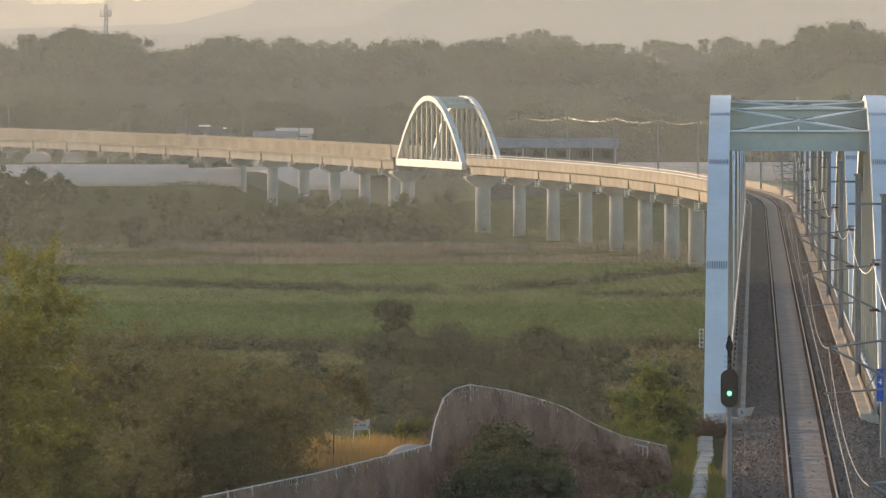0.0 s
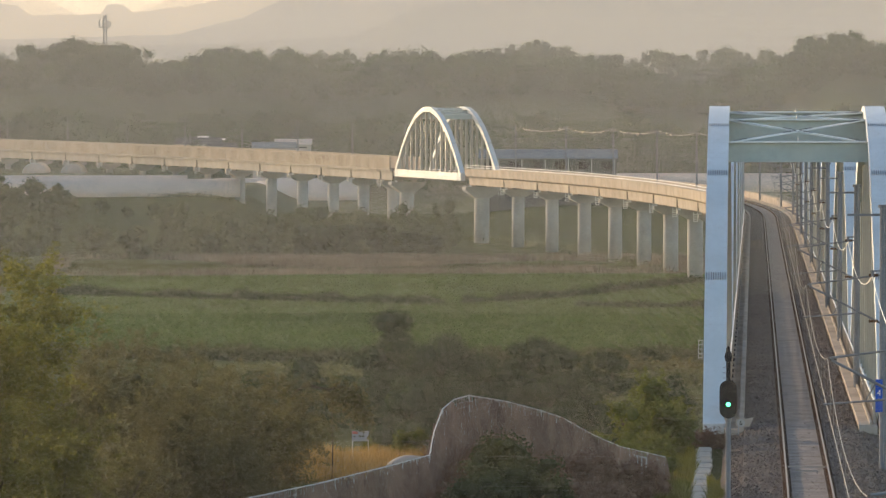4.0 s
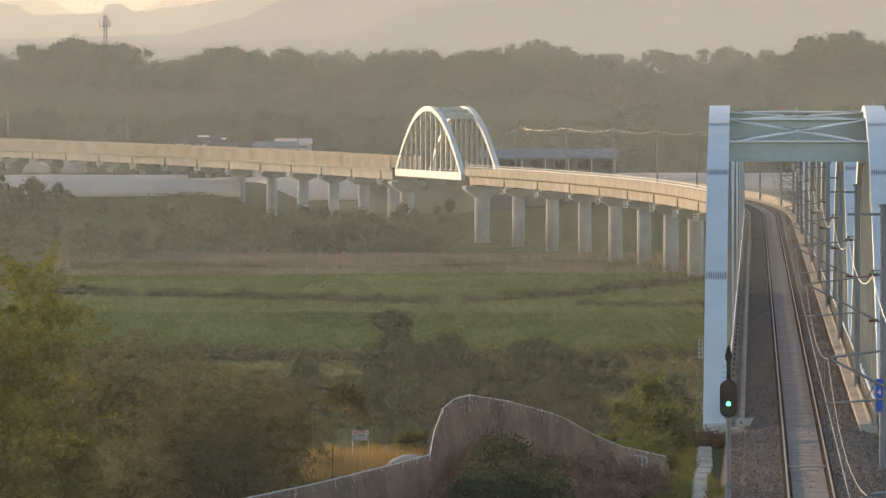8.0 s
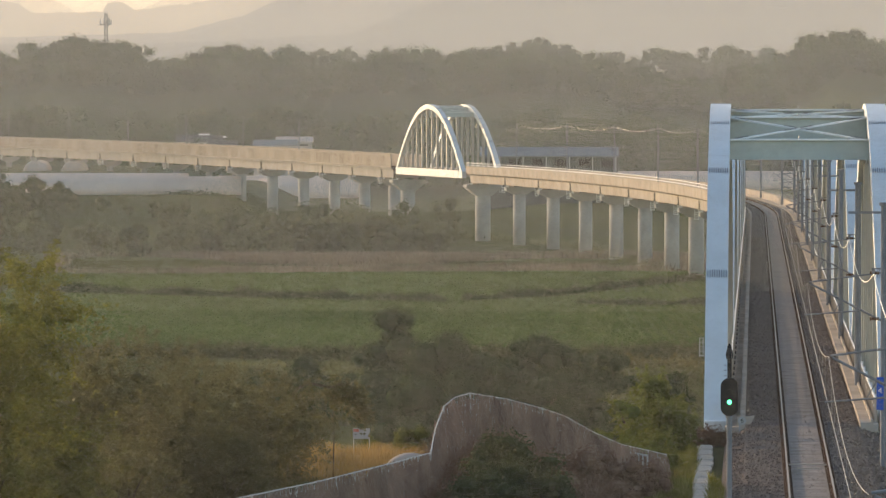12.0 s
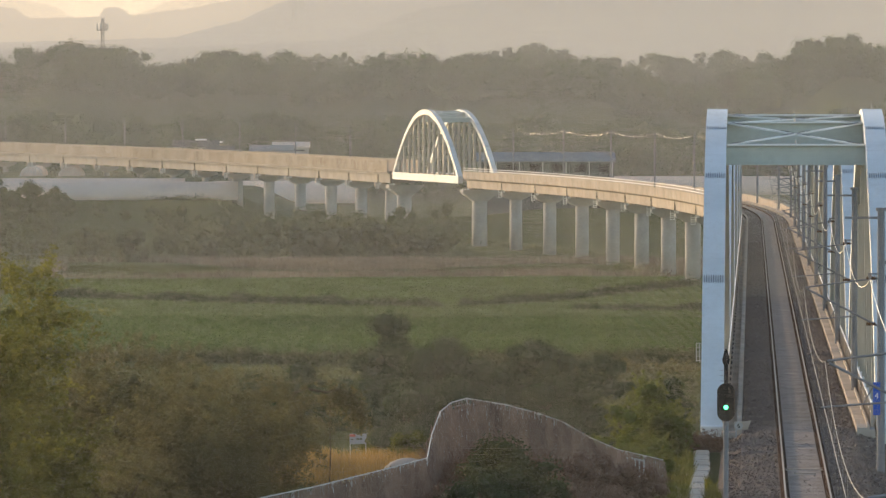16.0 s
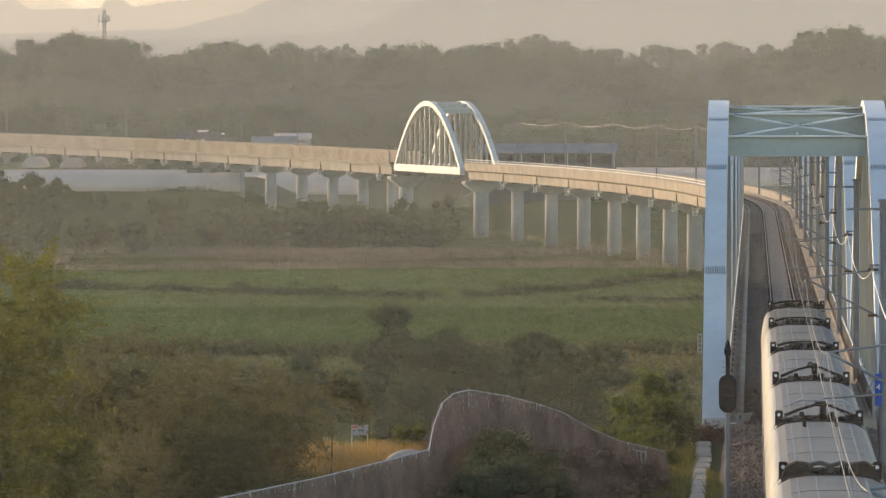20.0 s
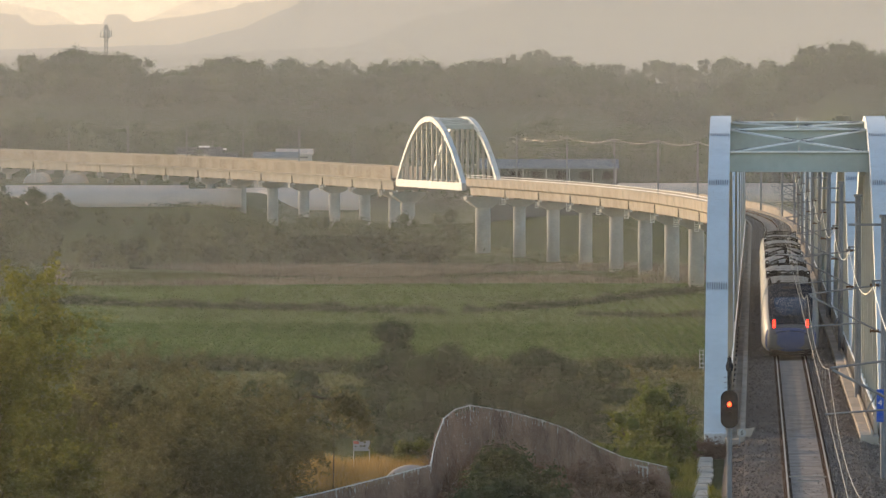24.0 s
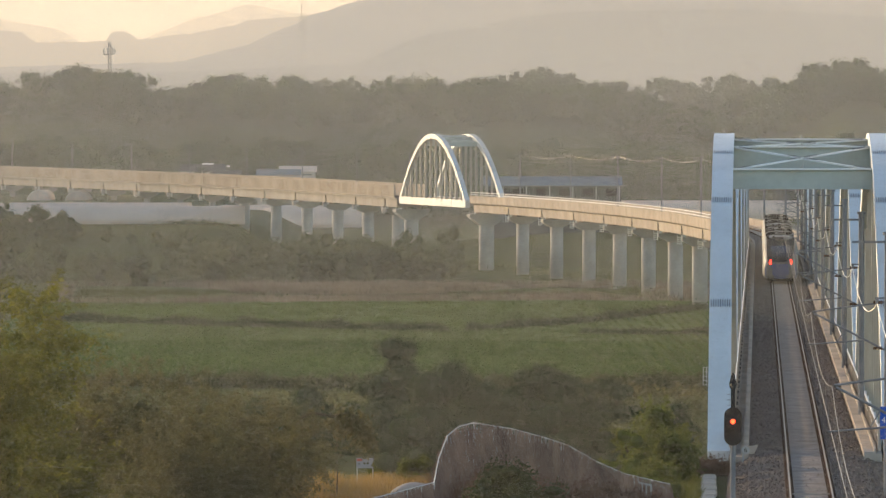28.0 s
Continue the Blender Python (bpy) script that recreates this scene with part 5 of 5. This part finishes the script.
def telecom_tower():
    t = root("telecom_tower", "grey telecom lattice tower with antennas on a wooded hill", "tower")
    x, y = -117.8, 1985
    z0, z1 = height(x, y), 45.0
    for k in range(3):
        a = k * math.tau / 3
        bm = bmesh.new()
        beam(bm, (x + math.cos(a) * 0.9, y + math.sin(a) * 0.9, z0), (x + math.cos(a) * 0.5, y + math.sin(a) * 0.5, z1), 0.28, 0.28, (0, 1, 0))
        part("leg", bm, M_MAST, t)
    for j in range(9):
        bm = bmesh.new()
        za, zb = z0 + (z1 - z0) * j / 9, z0 + (z1 - z0) * (j + 1) / 9
        for k in range(3):
            a, b = k * math.tau / 3, (k + 1) * math.tau / 3
            beam(bm, (x + math.cos(a) * 0.8, y + math.sin(a) * 0.8, za), (x + math.cos(b) * 0.7, y + math.sin(b) * 0.7, zb), 0.14, 0.14)
        part("lattice", bm, M_MAST, t)
    bm = bmesh.new()
    rod(bm, [(x, y, 40.5), (x, y, 40.8)], 2.0, 2.0, 14)
    part("platform", bm, M_MAST, t)
    for k in range(7):
        a = k * math.tau / 7
        bm = bmesh.new()
        box(bm, x + math.cos(a) * 2 - 0.2, x + math.cos(a) * 2 + 0.2, y + math.sin(a) * 2 - 0.2, y + math.sin(a) * 2 + 0.2, 40.8, 43.0, 0.05)
        part("antenna", bm, M_GALV, t)


telecom_tower()

M_PYLON = mat("pylon", (0.42, 0.37, 0.32), 0.7, 0.2, 0.5)


def pylon():
    p = root("pylon", "distant lattice power pylon on the mountain", "pylon")
    x, y, z = -92.0, 3650.0, 80.0
    for sx in (-1, 1):
        bm = bmesh.new()
        beam(bm, (x + sx * 1.9, y, z - 12), (x + sx * 0.9, y, z + 26), 0.25, 0.25, (0, 1, 0))
        part("leg", bm, M_PYLON, p)
    for k in range(8):
        bm = bmesh.new()
        s = 1 if k % 2 else -1
        beam(bm, (x - s * 1.6, y, z - 6 + 4 * k), (x + s * 1.4, y, z - 2 + 4 * k), 0.25, 0.25)
        part("brace", bm, M_PYLON, p)


pylon()


# ---- fence round the hill top ----
def fence():
    f = root("fence", "creeper-grown wire fence climbing over a mound", "fence")
    pts = [Vector(p) for p in FENCE]
    # even steps along the line
    steps = []
    for a, b in zip(pts, pts[1:]):
        n = max(1, round(math.hypot((b - a).x * 1.0, (b - a).y * 0.6, (b - a).z) / 0.9))
        steps += [a.lerp(b, k / n) for k in range(n)]
    steps.append(pts[-1])
    for k, p in enumerate(steps):
        if k % 2:
            continue
        bm = bmesh.new()
        rod(bm, [p - Vector((0, 0, 2.3)), p + Vector((0, 0, 0.0))], 0.024, 0.024, 8)
        post = part("post", bm, M_GALV, f, "galvanised post")
        bm = bmesh.new()
        rod(bm, [p, p + Vector((0, 0, 0.03))], 0.028, 0.018, 8)
        part("post_cap", bm, M_GALV, post)
    for a, b in zip(steps, steps[1:]):
        bm = bmesh.new()
        rod(bm, [a, b], 0.018, 0.018, 6)
        part("top_rail", bm, M_GALV, f)
    # wires of the mesh
    bm = bmesh.new()
    for a, b in zip(steps, steps[1:]):
        for j in range(12):
            beam(bm, a - Vector((0, 0, 0.16 * j)), b - Vector((0, 0, 0.16 * j)), 0.012, 0.012)
        for j in range(6):
            p = a.lerp(b, j / 6)
            beam(bm, p, p - Vector((0, 0, 1.9)), 0.012, 0.012, (0, 1, 0))
    tagged(part("wire_mesh", bm, M_GALV, f), kind="stuff")
    # dry creeper strands hanging in the mesh
    n = 26000
    idx = rng.integers(len(steps) - 1, size=n)
    t = rng.uniform(size=(n, 1))
    A, B = np.array([tuple(s) for s in steps[:-1]])[idx], np.array([tuple(s) for s in steps[1:]])[idx]
    p = A + (B - A) * t
    p[:, 2] -= 2.0 * rng.uniform(size=n) ** 0.9 - 0.02
    p[:, :2] += rng.normal(0, 0.06, (n, 2))
    ln = rng.uniform(0.15, 0.5, n)
    side = np.stack([np.full(n, 0.014), np.full(n, 0.004), np.zeros(n)], axis=1)
    tip = p - np.stack([rng.normal(0, 0.07, n), rng.normal(0, 0.05, n), ln], axis=1)
    v = np.stack([p - side, p + side, tip + side, tip - side], axis=1).reshape(-1, 3)
    ob = soup("dry_creeper", v, np.arange(4 * n).reshape(-1, 4), mat("dry_creeper", (0.20, 0.14, 0.11), 0.95, 0.45, 0.5, island=0.18), f)
    tagged(ob, kind="stuff")
    ob["label"] = "brown dry creeper strands"


fence()


# ---- small things near the track ----
M_GREEN = mat("signal_green", (0.02, 0.5, 0.2), 0.3, 0.0, 1.0, glow=(0.02, 1.0, 0.35, 3.2))
M_RED = mat("signal_red", (0.5, 0.03, 0.01), 0.3, 0.0, 1.0, glow=(1.0, 0.035, 0.012, 5))
M_SIGNBLUE = mat("sign_blue", (0.03, 0.10, 0.42), 0.5, 0.1, 2.0)


def words(text, size, material, parent, m, name="lettering"):
    c = bpy.data.curves.new(name, "FONT")
    c.body, c.size, c.align_x, c.align_y, c.extrude = text, size, "CENTER", "CENTER", 0.002
    ob = new(name, c)
    c.materials.append(material)
    ob.parent = parent
    ob.matrix_basis = m
    return ob


def signal():
    g = root("railway_signal", "black oval railway signal head on a steel post", "signal", m=line_pose(160, -2.62))
    bm = bmesh.new()
    rod(bm, [(0, 0.15, -1.2), (0, 0.15, 5.15)], 0.075, 0.075, 14)
    part("post", bm, M_MAST, g)
    bm = bmesh.new()
    rod(bm, [(0, 0.15, 5.15), (0, 0.15, 5.75), (0, 0.15, 6.1)], 0.06, 0.06, 12)
    for z, r0, r1, z1 in ((5.72, 0.085, 0.11, 5.86), (5.86, 0.11, 0.02, 6.16)):
        rod(bm, [(0, 0.15, z), (0, 0.15, z1)], r0, r1, 12)
    part("finial", bm, M_BLACK, g, "black pointed finial")
    # oval back plate with a shallow rim
    bm = bmesh.new()
    ring = []
    for k in range(32):
        a = k * math.tau / 32
        ring.append((0.25 * math.cos(a), 4.66 + 0.29 * (1 if math.sin(a) > 0 else -1) * (abs(math.sin(a)) > 1e-6) + 0.25 * math.sin(a)))
    extrude(bm, [[Vector((x * q, y, 4.66 + (z - 4.66) * q)) for x, z in ring] for y, q in ((0.06, 0.98), (-0.05, 1.0), (-0.06, 0.97))])
    head = part("back_plate", bm, M_BLACK, g, "black oval back plate")
    lenses = {}
    for name, z, material, label in (("red_lens", 4.80, M_RED, "glowing red signal lens"), ("green_lens", 4.52, M_GREEN, "glowing green signal lens")):
        bm = bmesh.new()
        rod(bm, [(0, -0.10, z), (0, -0.115, z), (0, -0.125, z)], 0.062, 0.05, 20)
        part(name, bm, material, g, label, smooth=False)
        bm = bmesh.new()
        for k in range(7):
            a = math.pi * (0.0 + k / 6)
            b = math.pi * (0.0 + (k + 1) / 6)
            if k < 6:
                beam(bm, (0.085 * math.cos(a), -0.17, z + 0.085 * math.sin(a)), (0.085 * math.cos(b), -0.17, z + 0.085 * math.sin(b)), 0.2, 0.01, (0, 0, 1))
        part("hood", bm, M_BLACK, g)
    # added sliding shutters before the two lenses, in place of switching the lamps
    for key, z in (("red", 4.80), ("green", 4.52)):
        bm = bmesh.new()
        extrude(bm, [[Vector((r * math.cos(k * math.tau / 20), y, r * math.sin(k * math.tau / 20))) for k in range(20)] for r, y in ((0.078, -0.14), (0.08, -0.135), (0.08, -0.062), (0.073, -0.062), (0.073, -0.128))])
        sh = part("shutter", bm, M_BLACK, g, "added black disc that hides a lens")
        lenses[key] = (sh, z)
    # ladder stubs on the post
    bm = bmesh.new()
    for z in (5.25, 5.4, 5.55):
        beam(bm, (-0.07, 0.15, z), (-0.16, 0.15, z), 0.03, 0.03)
    part("step_bracket", bm, M_GALV, g)
    return lenses


SHUTTERS = signal()


def small_signs():
    # numbered plate on a bracket at the bridge's end
    s = root("number_plate", "white arrow plate with a numbered disc at the bridge end", "sign", m=line_pose(229, -2.52))
    bm = bmesh.new()
    extrude(bm, [[Vector((x, y, z)) for x, z in ((-0.1, 0.0), (0.45, 0.0), (0.62, 0.38), (0.45, 0.34), (-0.1, 0.30))] for y in (-0.02, 0.02)])
    part("plate", bm, M_CONC, s)
    bm = bmesh.new()
    rod(bm, [(0.1, -0.03, 0.15), (0.1, -0.05, 0.15)], 0.17, 0.17, 18)
    part("disc", bm, M_GALV, s)
    words("6", 0.26, M_BLACK, s, pose(0.1, -0.055, 0.15, 90))
    bm = bmesh.new()
    beam(bm, (0, 0.03, -1.0), (0, 0.03, 0.1), 0.06, 0.06, (0, 1, 0))
    part("stake", bm, M_GALV, s)
    # blue plate on the mast by the bridge's end
    b = root("blue_plate", "blue plate with a white numeral on a catenary mast", "sign", m=line_pose(207.6, 2.66))
    bm = bmesh.new()
    box(bm, -0.13, 0.13, -0.03, 0.0, 1.75, 2.95, 0.01)
    part("plate", bm, M_SIGNBLUE, b)
    words("4", 0.3, M_WHITE, b, pose(0.0, -0.034, 2.45, 90))
    # notice board on two legs among the hill-top grass
    n = root("notice_board", "small white notice board on two thin legs", "sign", m=pose(-2.5, 174, height(-2.5, 174)))
    bm = bmesh.new()
    box(bm, -0.26, 0.26, -0.02, 0.02, 0.7, 1.02, 0.01)
    part("board", bm, mat("board_white", (0.34, 0.32, 0.31), 0.7, 0.15, 4), n, "white board")
    bm = bmesh.new()
    box(bm, -0.25, -0.08, -0.026, -0.021, 0.92, 1.0)
    part("red_mark", bm, mat("faded_red", (0.5, 0.16, 0.12), 0.7, 0.2, 4), n)
    for sx in (-0.24, 0.24):
        bm = bmesh.new()
        rod(bm, [(sx, 0.03, -0.3), (sx, 0.03, 1.0)], 0.014, 0.014, 6)
        part("leg", bm, M_GALV, n)
    # thin pole with a drooping bough beside the fruit tree
    p = root("garden_pole", "thin dark pole among the dry grass", "pole", m=pose(-3.25, 168, height(-3.25, 168)))
    bm = bmesh.new()
    rod(bm, [(0, 0, -0.2), (0.02, 0, 1.3), (0, 0, 2.5)], 0.02, 0.015, 6)
    part("stick", bm, M_BARK, p)
    r = bmesh.new()
    bmesh.ops.create_icosphere(r, subdivisions=3, radius=1)
    for v in r.verts:
        k = 1 + 0.1 * noise.noise(v.co * 1.5)
        v.co = Vector((v.co.x * 0.75 * k, v.co.y * 0.5 * k, v.co.z * 0.5 * k))
    thing("boulder", r, M_CONC, "pale rounded boulder in the dry grass", "rock", m=pose(-0.95, 169.5, height(-0.95, 169.5) + 0.3), smooth=True)


small_signs()


def metal_gate():
    g = root("metal_gate", "small grey metal gate at the fence's end", "gate", m=pose(6.75, 201, height(6.75, 201) - 0.1))
    bm = bmesh.new()
    for a, b in (((-0.4, 0, 0), (-0.4, 0, 1.5)), ((0.5, 0, 0), (0.5, 0, 1.3)), ((-0.4, 0, 1.45), (0.5, 0, 1.25)), ((-0.4, 0, 0.4), (0.5, 0, 0.4))):
        beam(bm, a, b, 0.06, 0.06, (0, 1, 0))
    part("gate_frame", bm, M_GALV, g)
    for k in range(5):
        bm = bmesh.new()
        x = -0.27 + 0.15 * k
        beam(bm, (x, 0, 0.4), (x, 0, 1.38 - 0.03 * k), 0.05, 0.02, (0, 1, 0))
        part("bar", bm, M_GALV, g)


metal_gate()


def bough():
    """Bent bare bough that arches out of the fruit tree and hangs down leafy."""
    b = root("drooping_bough", "dark bent bough with hanging leaves", "branch")
    base = Vector((-4.3, 160, 4.55))
    pts = [base, base + Vector((0.2, 0, 0.35)), base + Vector((0.5, 0, 0.5)), base + Vector((1.1, 0, 0.38)), base + Vector((1.5, 0, 0.48)), base + Vector((1.9, 0, 0.3)), base + Vector((2.15, 0, -0.3))]
    bm = bmesh.new()
    rod(bm, [base - Vector((0.1, 0, 2.8))] + pts, 0.05, 0.02, 7)
    part("limb", bm, M_BARK, b)
    q = []
    for _ in range(1500):
        k = int(rng.integers(3, 6))
        c = np.array(pts[k].lerp(pts[k + 1], rng.uniform()))
        q.append(c + rng.normal(0, 0.16, 3) - np.array([0, 0, abs(rng.normal(0, 0.3))]))
    v, f = leaf_quads(np.array(q), 0.1)
    soup("leaves", v, f, M_LEAF_O, b)


bough()


def stepping_path():
    p = root("stepping_path", "line of concrete slabs coloured sunlit in the grass beside the track", "path", kind="structure")
    for k in range(46):
        s = 178 + 1.12 * k
        bm = bmesh.new()
        lat = -3.85 + 0.05 * math.sin(k * 0.4)
        w = 0.26 + 0.03 * ((k * 7) % 3)
        box(bm, -w, w, -0.55, 0.55, -0.08, 0.04 + 0.012 * ((k * 5) % 3), 0.015)
        ob = part("slab", bm, M_SLAB_LIT, p)
        ob.matrix_basis = line_pose(s, lat, -0.86) @ pose(0, 0, 0, 0, 0, ((k * 13) % 7 - 3) * 0.25)
    # low end wall where the path meets the abutment
    bm = bmesh.new()
    box(bm, -5.3, -2.6, 0, 0.3, -1.5, -0.45, 0.02, m=line_pose(231))
    tagged(part("retaining_wall", bm, M_DARK_CONC), "low concrete end wall of the embankment", "wall", kind="structure")


stepping_path()


# ---- evening haze over the plain, imitated by flat sheets of thin strips, ever farther off ----
# strip colours tint the imitated haze: cool far off, warm close by
M_HAZE = mat("haze_far_strips", (0.322, 0.33, 0.338), 1.0, 0.02, 0.01, trans=0.5)
M_HAZE_MID = mat("haze_mid_strips", (0.333, 0.332, 0.290), 1.0, 0.02, 0.01, trans=0.5)
M_HAZE_NEAR = mat("haze_near_strips", (0.352, 0.327, 0.302), 1.0, 0.02, 0.01, trans=0.5)


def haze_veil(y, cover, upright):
    """One flat upright sheet of hair-fine strips that imitates haze by filling a small share of it."""
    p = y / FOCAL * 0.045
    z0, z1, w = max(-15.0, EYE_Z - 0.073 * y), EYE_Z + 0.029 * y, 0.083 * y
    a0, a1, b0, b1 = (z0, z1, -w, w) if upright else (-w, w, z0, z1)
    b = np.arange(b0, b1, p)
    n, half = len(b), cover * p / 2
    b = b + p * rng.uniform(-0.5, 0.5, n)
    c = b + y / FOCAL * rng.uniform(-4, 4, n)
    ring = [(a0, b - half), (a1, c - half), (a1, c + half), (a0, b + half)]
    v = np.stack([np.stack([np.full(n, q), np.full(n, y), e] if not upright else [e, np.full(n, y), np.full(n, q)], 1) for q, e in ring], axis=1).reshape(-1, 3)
    ob = soup("haze", v, np.arange(len(v)).reshape(-1, 4), M_HAZE if y > 800 else M_HAZE_NEAR if y < 200 else M_HAZE_MID)
    tagged(ob, "flat sheet of fine pale strips standing in for evening haze", "haze", kind="stuff")


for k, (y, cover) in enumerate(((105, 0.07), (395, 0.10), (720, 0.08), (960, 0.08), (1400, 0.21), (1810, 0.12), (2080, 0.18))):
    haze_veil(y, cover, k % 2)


# ---- loose stones of the ballast near the bridge's end ----
def stones(label, n, lat0, lat1, s0, s1, material, drop, loose=1.0):
    la, ss = rng.uniform(lat0, lat1, n), s0 + (s1 - s0) * rng.uniform(size=n) ** 2.2
    p = np.array([tuple(at(s, q, 0)) for s, q in zip(ss, la)])
    p[:, 2] = drop(la) + rng.uniform(-0.01, 0.04, n)
    v, f = leaf_quads(p, 0.085, np.tile(np.array([0.0, 0.0, 1.0]), (n, 1)), loose)
    tagged(soup("ballast_stones", v, f, material), label, "ballast", kind="stuff")


stones("dark grey broken ballast stones", 45000, -2.9, -0.93, 165, 560, M_BALLAST, lambda q: -0.155 - 0.075 * np.clip((-q - 1.3), 0, 1) - 0.5 * np.clip(-q - 2.2, 0, 1))
stones("dark grey broken ballast stones", 45000, 0.93, 3.3, 165, 560, M_BALLAST, lambda q: -0.155 - 0.075 * np.clip(q - 1.3, 0, 1) - 0.22 * np.clip(q - 2.2, 0, 1))
stones("pale dusty ballast stones between the rails", 14000, -0.58, 0.58, 165, 560, M_BALLAST_C, lambda q: -0.15 + 0 * q, 0.4)


# ---- what moves ----
def train_tail(t):
    """Metres along the line of the train's rear nose."""
    return 185.6 + 47.2 * (t - 21.5)


def motions():
    for k, car in enumerate(CARS):
        rows = []
        for i in range(29):
            t = float(i)
            rows.append((t, line_pose(train_tail(t) + CAR_AT[k])))
        walk(car, rows)
    # added shutters imitate switched lamps: green shows until the train passes, then red
    aside, shut = 0.16, 0.0
    for key, times in (("green", ((0, aside), (19.2, aside), (19.4, shut), (28, shut))), ("red", ((0, shut), (20.2, shut), (20.4, aside), (28, aside)))):
        sh, z = SHUTTERS[key]
        walk(sh, [(t, pose(off, 0, z)) for t, off in times])


motions()
